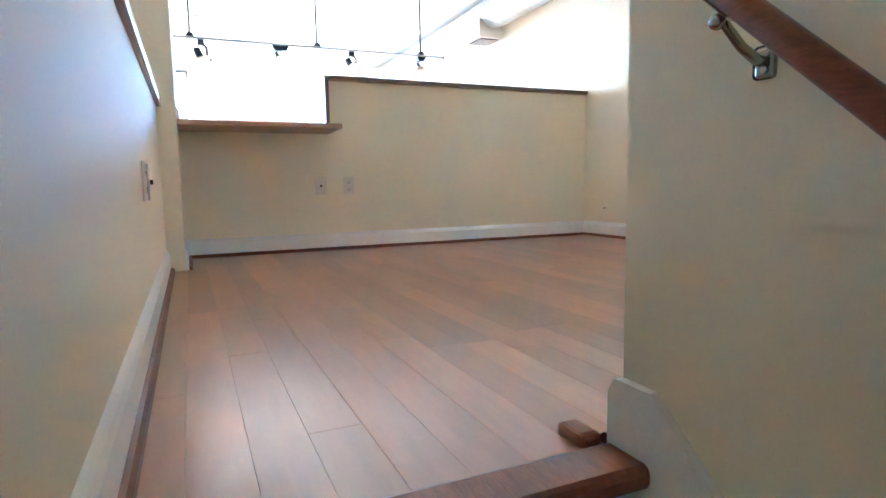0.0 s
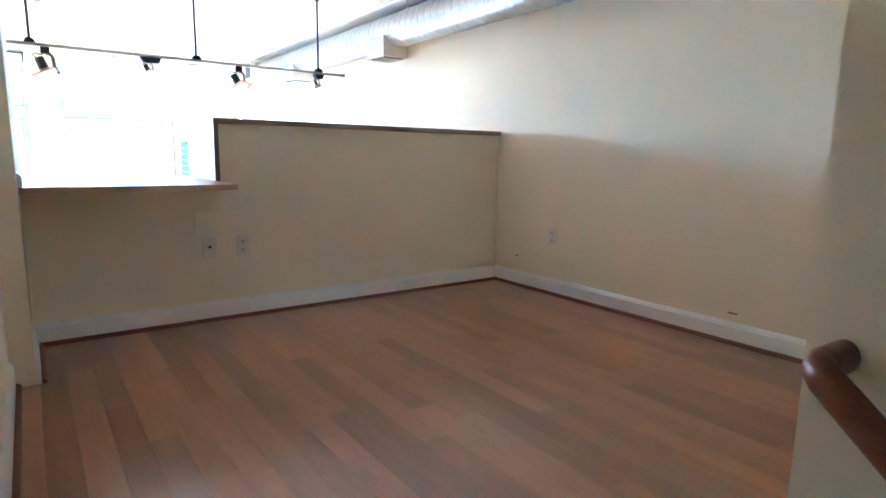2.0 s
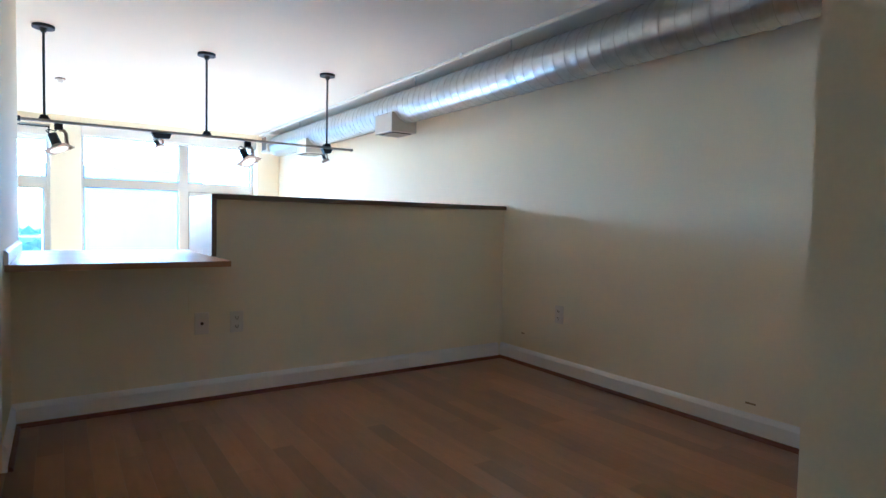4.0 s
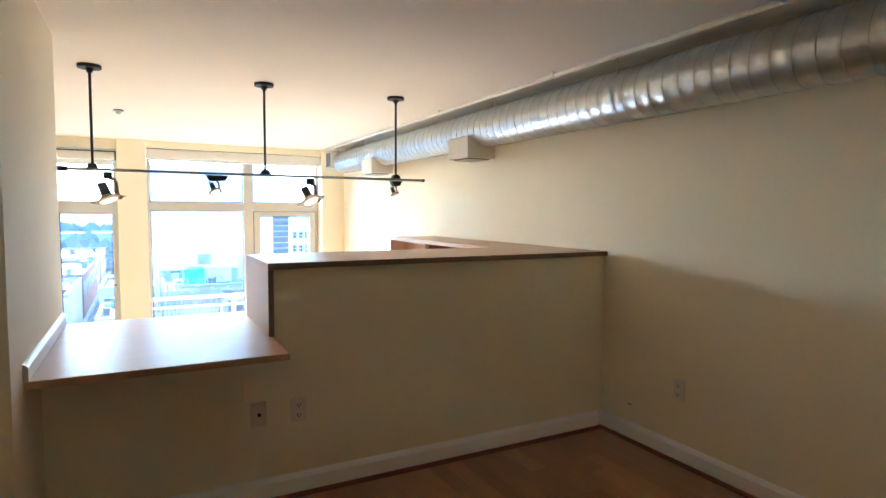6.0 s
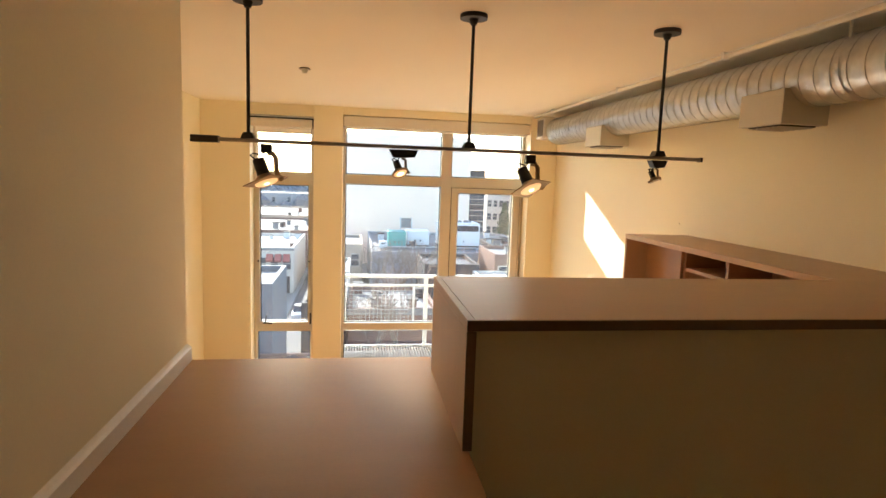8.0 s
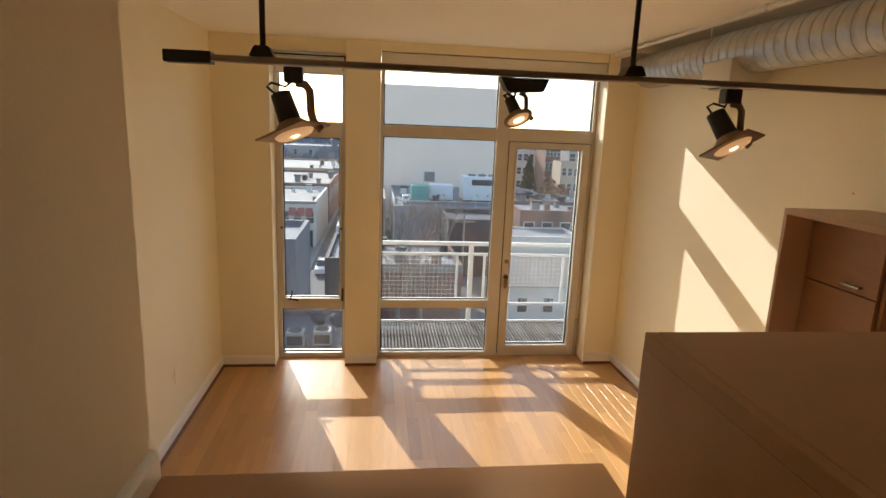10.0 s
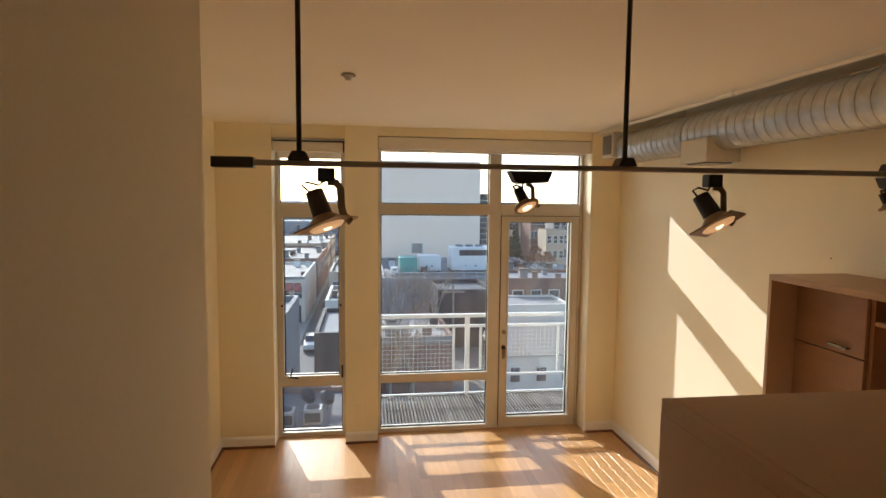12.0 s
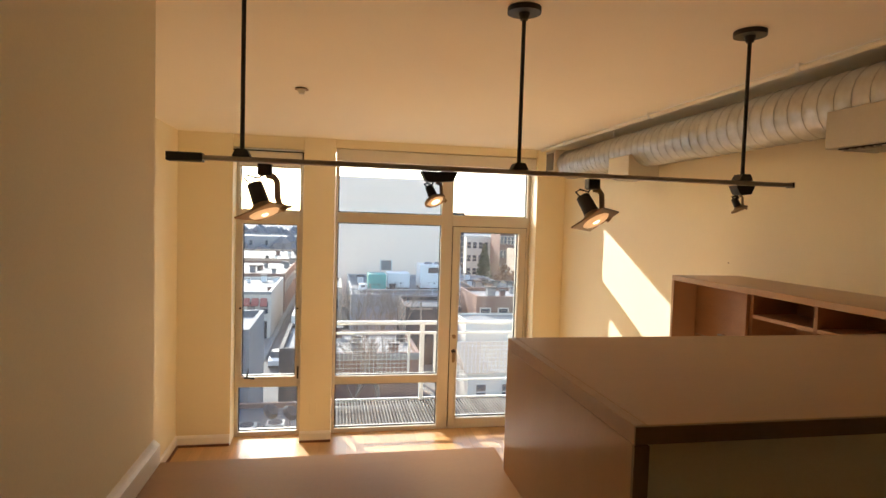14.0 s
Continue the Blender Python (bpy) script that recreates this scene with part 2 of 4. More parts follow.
# ---- structure ----
structure("wall_east", B(XR, XR + 0.2, BACK, YO, -1.2, 2.4), WALL, "cream painted party wall under the air duct", "wall")
structure("wall_west", B(XL - 0.2, XL, BACK, YO, -1.2, 2.4), WALL, "cream painted side wall of the living room", "wall")
structure("wall_south", B(XL, XR, BACK - 0.2, BACK, -1.2, 2.4), WALL, "cream painted wall behind the stairs", "wall")
structure("ceiling", B(XL, XR, BACK, YO, ZC, 2.4), CEIL, "smooth warm white painted ceiling", "ceiling")
north = structure("wall_north", B(XL, 0.360, YP, YO, ZL, ZC), WALL, "cream window wall with piers", "wall")
for a, b, z in ((1.036, 1.352, ZL), (3.500, XR, ZL), (0.360, 1.036, 2.06), (1.352, 3.500, 2.10)):
    part("pier" if z == ZL else "lintel", B(a, b, YP if z == ZL else YP + 0.03, YO, z, ZC, bevel=0.006 if z == ZL else 0), WALL, north)
structure("wall_desk_side", B(XN0, XN1, YN0, YN1, ZL, ZC), WALL, "cream painted wall end beside the desk", "wall")
structure("wall_low", B(XW - 0.11, XW, BACK, YN0, -1.2, 0.805), WALL, "low cream painted wall beside the stairs", "wall")
cap = structure("trim_low_wall_cap", B(XW - 0.13, XW + 0.022, BACK, YN0 - 0.003, 0.805, 0.838, bevel=0.005), LAMI, "brown wood cap along the low wall", "trim")
structure("wall_stairs", B(XS, XS + 0.12, BACK, 1.45, -1.2, ZC), WALL, "cream painted wall carrying the handrail", "wall")
structure("wall_half", B(XE + 0.02, XR, YH, YH + 0.12, -0.2, ZH - 0.03), WALL, "cream painted half wall overlooking the room below", "wall")
structure("wall_under_desk", B(XN1, XE + 0.02, YH, YH + 0.12, -0.2, ZD - 0.03), WALL, "cream painted wall under the desk top", "wall")
structure("loft_slab", B(XW, XR, YS - 0.02, YH + 0.12, -0.3, -0.016), CEIL, "raised floor slab of the loft", "floor")
# unseen wall added here to reflect light onto the half wall
structure("wall_loft_bounce", B(XS + 0.12, XR, 1.33, 1.45, -1.2, ZC), WALL, "unseen cream wall added behind the loft to bounce light", "wall")
structure("lower_slab", B(XL, XR, BACK, YO, ZL - 0.2, ZL - 0.014), HONEY, "lower floor slab", "floor")

# baseboards with a bead on top and a dark shoe moulding
BASE = [(0, 0), (0.016, 0), (0.016, 0.085), (0.010, 0.098), (0.005, 0.105), (0, 0.11)]
SHOEP = [(0.016, 0), (0.034, 0), (0.032, 0.010), (0.025, 0.017), (0.016, 0.019)]


def baseboard(p0, p1, normal, z=0.0, shoe=True, tall=1.0):
    """Along a wall from p0 to p1 (x, y); normal points into the room."""
    along_x = abs(p1[0] - p0[0]) > abs(p1[1] - p0[1])
    for prof, mat, name, lab in ((BASE, TRIM, "baseboard", "white painted moulded baseboard"), (SHOEP, SHOE, "shoe_moulding", "dark wood shoe moulding at the floor")):
        if name == "shoe_moulding" and not shoe:
            continue
        if along_x:
            bm = prism([(p0[1] + normal * a, z + b * tall) for a, b in prof], p0[0], p1[0], "x")
        else:
            bm = prism([(p0[0] + normal * a, z + b * tall) for a, b in prof], p0[1], p1[1], "y")
        structure(name, bm, mat, lab, "baseboard")


baseboard((XN1, YH), (XR - 0.035, YH), -1)
baseboard((XR, 1.45), (XR, YH), -1)
baseboard((XW, 1.36), (XW, YN0 + 0.0), 1)
baseboard((XN1, YN0), (XN1, YH - 0.035), 1)
baseboard((XS - 0.016, 1.45), (XR - 0.035, 1.45), 1)
for a, b, n, w in (((XL, YP), (0.360, YP), -1, 1), ((1.036, YP), (1.352, YP), -1, 1), ((3.500, YP), (XR, YP), -1, 1), ((XL, 5.25), (XL, YP), 1, 0), ((XR, 6.86), (XR, YP), -1, 0), ((XN1, 4.12), (XN1, YN1 - 0.002), 1, 0)):
    baseboard(a, b, n, ZL if a[0] != XN1 else ZD, shoe=(a[0] != XN1), tall=0.55 if a[0] == XN1 else 1.0)

# stairs
stairs = thing("stairs", (1.24, YS, 0), "wooden stairs with dark nosings rising to the loft", "stairs")
for i in range(1, 6):
    z, y1 = -0.188 * i, YS - 0.22 * (i - 1)
    if i < 5:
        part("tread", B(XW + 0.02, XS - 0.02, y1 - 0.24, y1 - 0.02, z - 0.03, z, bevel=0.008), RAILW, stairs)
    part("riser", B(XW + 0.02, XS - 0.02, y1 - 0.018, y1 - 0.002, z, z + 0.188 - 0.032), TRIM, stairs, "white painted riser")
part("nosing", B(XW + 0.02, XS - 0.002, YS - 0.045, YS + 0.05, -0.03, 0.006, bevel=0.012), RAILW, stairs, "rounded dark wood nosing at the top")
part("nosing_return", B(XS - 0.06, XS - 0.018, YS + 0.052, YS + 0.12, -0.01, 0.02, bevel=0.01), RAILW, stairs)
SLOPE = 0.188 / 0.22
skirt = [(1.45, 0.11), (1.38, 0.11), (BACK, 0.11 - SLOPE * (1.38 - BACK)), (BACK, -SLOPE * (1.38 - BACK) - 0.35), (1.45, -0.3)]
structure("trim_stair_skirt", prism([(a, b) for a, b in skirt], XS - 0.016, XS - 0.0005, "x"), TRIM, "white painted sloping skirt board beside the stairs", "trim")

# ---- windows ----
def glazed(name, label, x0, x1, members, panes, parent_kind="window"):
    w = thing(name, ((x0 + x1) / 2, YW, ZL), label, parent_kind, kind="structure")
    for n, a in members:
        part(n, B(*a, bevel=0.004), FRAME, w)
    for x0, x1, z0, z1 in panes:
        bead = bmesh.new()
        for q in ((x0, x0 + 0.008, z0, z1), (x1 - 0.008, x1, z0, z1), (x0, x1, z0, z0 + 0.008), (x0, x1, z1 - 0.008, z1)):
            box(bead, q[0], q[1], YW - 0.008, YW + 0.012, q[2], q[3])
        part("glazing_bead", bead, DARK, w)
        g = part("pane", B(x0, x1, YW, YW + 0.006, z0, z1), GLASS, w)
        g.visible_shadow = False
    return w


F0, F1 = YW - 0.05, YW + 0.06
window_1 = glazed("window_1", "tall narrow casement window with champagne aluminium frame", 0.360, 1.036,
    [("jamb", (0.363, 0.398, F0, F1, ZL, 2.06)), ("jamb", (0.998, 1.033, F0, F1, ZL, 2.06)), ("sill", (0.398, 0.998, F0, F1, ZL, -0.873)),
     ("rail", (0.398, 0.998, F0, F1, -0.401, -0.291)), ("rail", (0.398, 0.998, F0, F1, 1.303, 1.447)), ("head", (0.398, 0.998, F0, F1, 1.97, 2.06)),
     ("sash", (0.398, 0.428, F0 - 0.01, F1, -0.291, 1.303)), ("sash", (0.968, 0.998, F0 - 0.01, F1, -0.291, 1.303))],
    [(0.398, 0.998, -0.873, -0.401), (0.428, 0.968, -0.291, 1.303), (0.398, 0.998, 1.447, 1.97)])
part("crank_handle", tube([(0.47, F0 - 0.01, -0.30), (0.47, F0 - 0.03, -0.29), (0.50, F0 - 0.05, -0.285), (0.57, F0 - 0.06, -0.292)], 0.011, seg=8), BLACK, window_1, "black casement crank")
part("crank_lever", tube([(0.49, F0 - 0.04, -0.29), (0.505, F0 - 0.06, -0.23), (0.51, F0 - 0.065, -0.19)], 0.008, seg=8), BLACK, window_1)
part("latch", B(0.99, 1.008, F0 - 0.035, F0 - 0.011, -0.31, -0.18, bevel=0.004), BLACK, window_1, "black sash latch")
for x in (0.413, 0.983):
    part("stop_pin", C(0.011, (x, F0 - 0.022, 0.43), (x, F0 - 0.010, 0.43), 12), BLACK, window_1)
window_2 = glazed("window_2", "tall fixed window with transom in champagne aluminium", 1.352, 2.61,
    [("jamb", (1.355, 1.385, F0, F1, ZL, 2.10)), ("sill", (1.385, 2.495, F0, F1, ZL, -0.873)), ("mullion", (2.495, 2.620, F0, F1, ZL, 2.10)),
     ("rail", (1.385, 2.495, F0, F1, -0.392, -0.305)), ("rail", (1.385, 2.495, F0, F1, 1.34, 1.452)), ("head", (1.385, 2.495, F0, F1, 1.99, 2.10))],
    [(1.385, 2.495, -0.873, -0.392), (1.385, 2.495, -0.305, 1.34), (1.385, 2.495, 1.452, 1.99)])
window_3 = glazed("window_3", "transom window above the balcony door", 2.623, 3.497,
    [("rail", (2.620, 3.465, F0, F1, 1.336, 1.456)), ("jamb", (3.465, 3.497, F0, F1, ZL, 2.10)), ("head", (2.620, 3.465, F0, F1, 1.99, 2.10))],
    [(2.620, 3.465, 1.456, 1.99)])
door = glazed("door_1", "closed glazed balcony door in champagne aluminium", 2.625, 3.462,
    [("stile", (2.625, 2.710, F0 - 0.012, F1, -0.89, 1.331)), ("stile", (3.376, 3.461, F0 - 0.012, F1, -0.89, 1.331)),
     ("rail", (2.710, 3.376, F0 - 0.012, F1, 1.271, 1.331)), ("rail", (2.710, 3.376, F0 - 0.012, F1, -0.89, -0.799)), ("threshold", (2.620, 3.465, F0, F1, ZL, -0.893))],
    [(2.710, 3.376, -0.799, 1.271)], "door")
for q in ((2.6204, 2.6246, -0.893, 1.3355), (3.4614, 3.4646, -0.893, 1.3355), (2.6204, 3.4646, 1.3314, 1.3356)):
    part("weather_strip", B(q[0], q[1], F0 - 0.006, F1 - 0.01, q[2], q[3]), DARK, door)
for z0, z1, x0, x1 in ((-0.815, 1.287, 2.690, 2.6965), (-0.815, 1.287, 3.3895, 3.396), (1.281, 1.287, 2.697, 3.389), (-0.815, -0.809, 2.697, 3.389)):
    part("door_bead", B(x0, x1, F0 - 0.020, F0 - 0.011, z0, z1, bevel=0.002), FRAME, door)
DY = F0 - 0.012
part("handle_plate", B(2.654, 2.682, DY - 0.010, DY, -0.17, -0.02, bevel=0.006), BRONZE, door)
lever = part("door_handle", tube([(2.668, DY - 0.006, -0.060), (2.668, DY - 0.045, -0.060), (2.669, DY - 0.055, -0.068), (2.670, DY - 0.055, -0.135)], 0.011, seg=10), BRONZE, door, "brass lever handle")
part("handle_knob", C(0.024, (2.668, DY, -0.045), (2.668, DY - 0.035, -0.045), 18, 0.019), BLACK, door, "dark round knob")
part("deadbolt", C(0.022, (2.668, DY, 0.12), (2.668, DY - 0.02, 0.12), 18), BRONZE, door, "round deadbolt turn")
for z in (-0.6, 0.25, 1.05):
    part("hinge", C(0.009, (3.469, DY - 0.006, z), (3.469, DY - 0.006, z + 0.10), 10), FRAME, door)

blind = thing("roller_blind", (2.43, YP, 2.0), "pale roller blind cassette above the wide window", "blind")
part("cassette", B(1.358, 3.494, YP + 0.035, YP + 0.155, 1.975, 2.092, bevel=0.006), SHADE, blind)
part("bottom_bar", B(1.37, 3.48, YP + 0.12, YP + 0.14, 1.955, 1.974, bevel=0.004), TRIM, blind)
blind2 = thing("roller_blind", (0.69, YP, 1.95), "small roller blind cassette with dark edges", "blind")
part("cassette", B(0.372, 1.02, YP + 0.01, YP + 0.12, 1.935, 2.025, bevel=0.004), SHADE, blind2)
part("edge_top", B(0.363, 1.033, YP - 0.002, YP + 0.12, 2.026, 2.036), DARK, blind2)
part("edge_end", B(1.021, 1.033, YP - 0.002, YP + 0.009, 1.93, 2.025), DARK, blind2)
part("roller_cloth", B(0.40, 1.00, YP + 0.125, YP + 0.129, 1.885, 2.0), TRIM, blind2)
part("hem_bar", B(0.40, 1.00, YP + 0.120, YP + 0.134, 1.875, 1.888, bevel=0.003), FRAME, blind2)

# ---- desk, ledge and cabinets ----
desk = thing("desk_top", (1.36, 4.6, ZD), "wide brown wood laminate desk top over the drop", "desk")
part("top", B(XN1 + 0.002, XE + 0.018, 4.125, 5.22, ZD - 0.028, ZD, bevel=0.003), LAMI, desk)
part("front_edge", B(XN1 + 0.002, XE + 0.018, 4.121, 4.1245, ZD - 0.027, ZD - 0.001), LAMI, desk)
ledge = thing("ledge", (2.8, 4.7, ZH), "brown wood laminate ledge capping the half wall", "ledge")
part("top", B(XE + 0.0208, XR - 0.003, 4.463, 5.074, ZH - 0.028, ZH, bevel=0.0015), LAMI, ledge)
part("end_strip", B(XE, XE + 0.0198, 4.463, 5.074, ZH - 0.028, ZH, bevel=0.0015), LAMI, ledge)
part("front_edge", B(XE, XR - 0.003, 4.459, 4.4625, ZH - 0.027, ZH - 0.001), LAMD, ledge, "front edge band with shade in its dark colour")
part("end_panel", B(XE, XE + 0.0185, 4.4665, 5.074, ZD + 0.001, ZH - 0.0282), LAMI, ledge, "brown laminate end panel")
part("end_edge", B(XE, XE + 0.024, 4.460, 4.466, ZD + 0.001, ZH - 0.03), LAMD, ledge, "dark edge strip")
part("lower_end_panel", B(XE + 0.02, XE + 0.04, 4.61, 5.074, ZL, ZD - 0.03), LAMI, ledge)
part("back_panel", B(XE + 0.042, 3.44, 5.054, 5.074, ZL, ZH - 0.029), CABW, ledge)

cab = thing("wall_cabinet", (3.5, 5.9, ZH), "cherry wood kitchen cabinet with bar handles and open cubby", "cabinet")
XC = 3.53
part("top_panel", B(3.36, XR - 0.003, 5.076, 6.841, ZH - 0.030, ZH, bevel=0.002), LAMI, cab, "brown laminate top")
part("end_panel", B(3.36, XR - 0.003, 6.817, 6.841, ZL, ZH - 0.031, bevel=0.002), LAMI, cab, "tall end panel with lit edge")
for y in (6.37, 5.96):
    part("partition", B(XC, XR - 0.003, y - 0.010, y + 0.010, 0.2, ZH - 0.031), CABW, cab)
for n, z0, z1, hz in (("flap_door", 0.765, ZH - 0.034, 0.80), ("lower_door", 0.36, 0.759, 0.42)):
    d = part(n, B(XC - 0.02, XC, 6.383, 6.814, z0, z1, bevel=0.002), CABW, cab)
    h = bmesh.new()
    box(h, XC - 0.050, XC - 0.040, 6.455, 6.565, hz - 0.007, hz + 0.007, bevel=0.003)
    box(h, XC - 0.042, XC - 0.020, 6.46, 6.47, hz - 0.005, hz + 0.005)
    box(h, XC - 0.042, XC - 0.020, 6.545, 6.555, hz - 0.005, hz + 0.005)
    part("handle", h, NICKEL, d, "dull nickel bar handle")
part("back_panel", B(XR - 0.02, XR - 0.004, 5.08, 6.814, 0.2, ZH - 0.031), CABW, cab)
part("shelf", B(XC, XR - 0.022, 5.972, 6.358, 0.93, 0.95, bevel=0.002), LAMI, cab, "pale shelf edge in the cubby")
part("shelf", B(XC, XR - 0.022, 5.082, 5.948, 0.93, 0.95, bevel=0.002), LAMI, cab)
part("lower_body", B(XC + 0.002, XR - 0.003, 5.08, 6.814, 0.18, 0.355), CABW, cab)
base = thing("base_cabinet", (3.5, 5.9, ZL), "cherry wood kitchen base cabinet with pale worktop", "cabinet")
part("body", B(3.27, XR - 0.003, 5.08, 6.814, ZL, -0.09), CABW, base)
part("worktop", B(3.23, XR - 0.003, 5.08, 6.814, -0.089, -0.05, bevel=0.004), STUCCO, base)

# ---- air duct ----
duct = thing("air_duct", (3.60, 5.0, 1.965), "galvanised spiral air duct hung along the wall", "duct")
DX, DZ, DR = 3.645, 1.985, 0.140


def spiral_duct(y0, y1, r, pitch=0.088, seg=40, per=7):
    bm = bmesh.new()
    n = int((y1 - y0) / pitch * per)
    rows = []
    for i in range(n + 1):
        row = []
        for k in range(seg):
            ph = (i / per + k / seg) % 1.0
            rr = r + 0.0012 * math.cos(2 * math.pi * ph)
            a = 2 * math.pi * k / seg
            row.append(bm.verts.new((DX + rr * math.cos(a), y0 + (y1 - y0) * i / n, DZ + rr * math.sin(a))))
        rows.append(row)
    for a, b in zip(rows, rows[1:]):
        for k in range(seg):
            bm.faces.new((a[k], a[(k + 1) % seg], b[(k + 1) % seg], b[k]))
    return bm


part("spiral_tube", spiral_duct(BACK + 0.01, 9.12, DR), STEEL, duct, smooth=True)
turns = int((9.10 - 0.5) / 0.088)
helix = [(DX + (DR + 0.002) * math.cos(2 * math.pi * k / 28), 0.5 + 0.088 * k / 28, DZ + (DR + 0.002) * math.sin(2 * math.pi * k / 28)) for k in range(turns * 28)]
part("spiral_seam", tube(helix, 0.0014, seg=4, up=(0, 1, 0)), SEAM, duct, "dark standing seam winding round the duct")
for y in (2.55, 4.15, 5.35, 8.05):
    band = bmesh.new()
    for a, b in zip(range(0, 40), range(1, 41)):
        t0, t1 = 2 * math.pi * a / 40, 2 * math.pi * b / 40
        q = [bm_v for bm_v in (
            band.verts.new((DX + (DR + 0.006) * math.cos(t0), y - 0.012, DZ + (DR + 0.006) * math.sin(t0))),
            band.verts.new((DX + (DR + 0.006) * math.cos(t1), y - 0.012, DZ + (DR + 0.006) * math.sin(t1))),
            band.verts.new((DX + (DR + 0.006) * math.cos(t1), y + 0.012, DZ + (DR + 0.006) * math.sin(t1))),
            band.verts.new((DX + (DR + 0.006) * math.cos(t0), y + 0.012, DZ + (DR + 0.006) * math.sin(t0))))]
        band.faces.new(q)
    bmesh.ops.remove_doubles(band, verts=band.verts, dist=0.0001)
    part("hanger_band", band, STEEL, duct, "galvanised hanger band")
    part("hanger_rod", C(0.006, (DX - 0.09, y, DZ + 0.09), (DX - 0.09, y, ZC), 8), VENT, duct)


def vent_box(y0, y1, x0, x1, z0, z1):
    v = part("vent_box", B(x0, x1, y0, y1, z0, z1, bevel=0.004), VENT, duct, "pale grey sheet metal outlet box")
    part("grille_frame", B(x0 + 0.03, x1 - 0.03, y0 + 0.04, y1 - 0.04, z0 - 0.006, z0 - 0.0005), DARK, v)
    for k in range(6):
        yy = y0 + 0.06 + k * (y1 - y0 - 0.12) / 5
        part("slat", B(x0 + 0.034, x1 - 0.034, yy - 0.006, yy + 0.006, z0 - 0.012, z0 - 0.004), VENT, v)


vent_box(5.62, 5.93, 3.49, 3.74, 1.762, 1.925)
vent_box(7.67, 7.99, 3.49, 3.74, 1.762, 1.925)
eb = part("end_box", B(3.48, 3.80, 9.12, 9.36, 1.90, 2.13, bevel=0.004), VENT, duct, "square outlet box at the duct end")
# flat panel whose darker colour stands in for shade in the outlet recess
part("end_recess_shade", B(3.474, 3.4795, 9.15, 9.33, 1.925, 2.105), SLOT, eb)
part("end_frame", prism([(9.135, 1.91), (9.345, 1.91), (9.345, 1.927), (9.135, 1.927)], 3.468, 3.479), VENT, eb)
part("end_frame", prism([(9.135, 2.103), (9.345, 2.103), (9.345, 2.12), (9.135, 2.12)], 3.468, 3.479), VENT, eb)
pipe = thing("sprinkler_pipe", (3.50, 5, 2.12), "cream painted pipe along the ceiling beside the duct", "pipe")
part("pipe", tube([(3.49, BACK + 0.01, 2.160), (3.49, 9.5, 2.160)], 0.014, seg=14), CEIL, pipe, smooth=True)
for y in (1.6, 3.2, 4.6, 6.1, 7.4, 8.9):
    part("clamp", B(3.472, 3.508, y - 0.012, y + 0.012, 2.142, ZC - 0.001, bevel=0.005), TRIM, pipe)

# ---- track lights ----
TY, TZ = 5.777, 1.582
track = thing("track_light_bar", (2.0, TY, TZ), "grey lighting track hung from three black rods", "light track")
part("bar", B(0.90, 3.187, TY - 0.018, TY + 0.018, TZ - 0.008, TZ + 0.008, bevel=0.0025), TRACK, track)
part("end_feed", B(0.800, 0.915, TY - 0.021, TY + 0.021, TZ - 0.015, TZ + 0.015, bevel=0.003), BLACK, track, "black end feed")
part("end_cap", B(3.1875, 3.194, TY - 0.019, TY + 0.019, TZ - 0.011, TZ + 0.011), BLACK, track)
for x in (1.039, 2.023, 2.965):
    part("canopy", C(0.062, (x, TY, ZC - 0.020), (x, TY, ZC - 0.001), 32), BLACK, track)
    part("canopy_boss", C(0.014, (x, TY, ZC - 0.045), (x, TY, ZC - 0.020), 16, 0.022), BLACK, track)
    part("rod", C(0.0075, (x, TY, TZ + 0.03), (x, TY, ZC - 0.03), 12), BLACK, track)
    f = prism([(x - 0.030, TZ + 0.009), (x + 0.030, TZ + 0.009), (x + 0.021, TZ + 0.028), (x + 0.016, TZ + 0.034), (x - 0.016, TZ + 0.034), (x - 0.021, TZ + 0.028)], TY - 0.026, TY + 0.026, "y")
    part("rod_foot", f, BLACK, track)


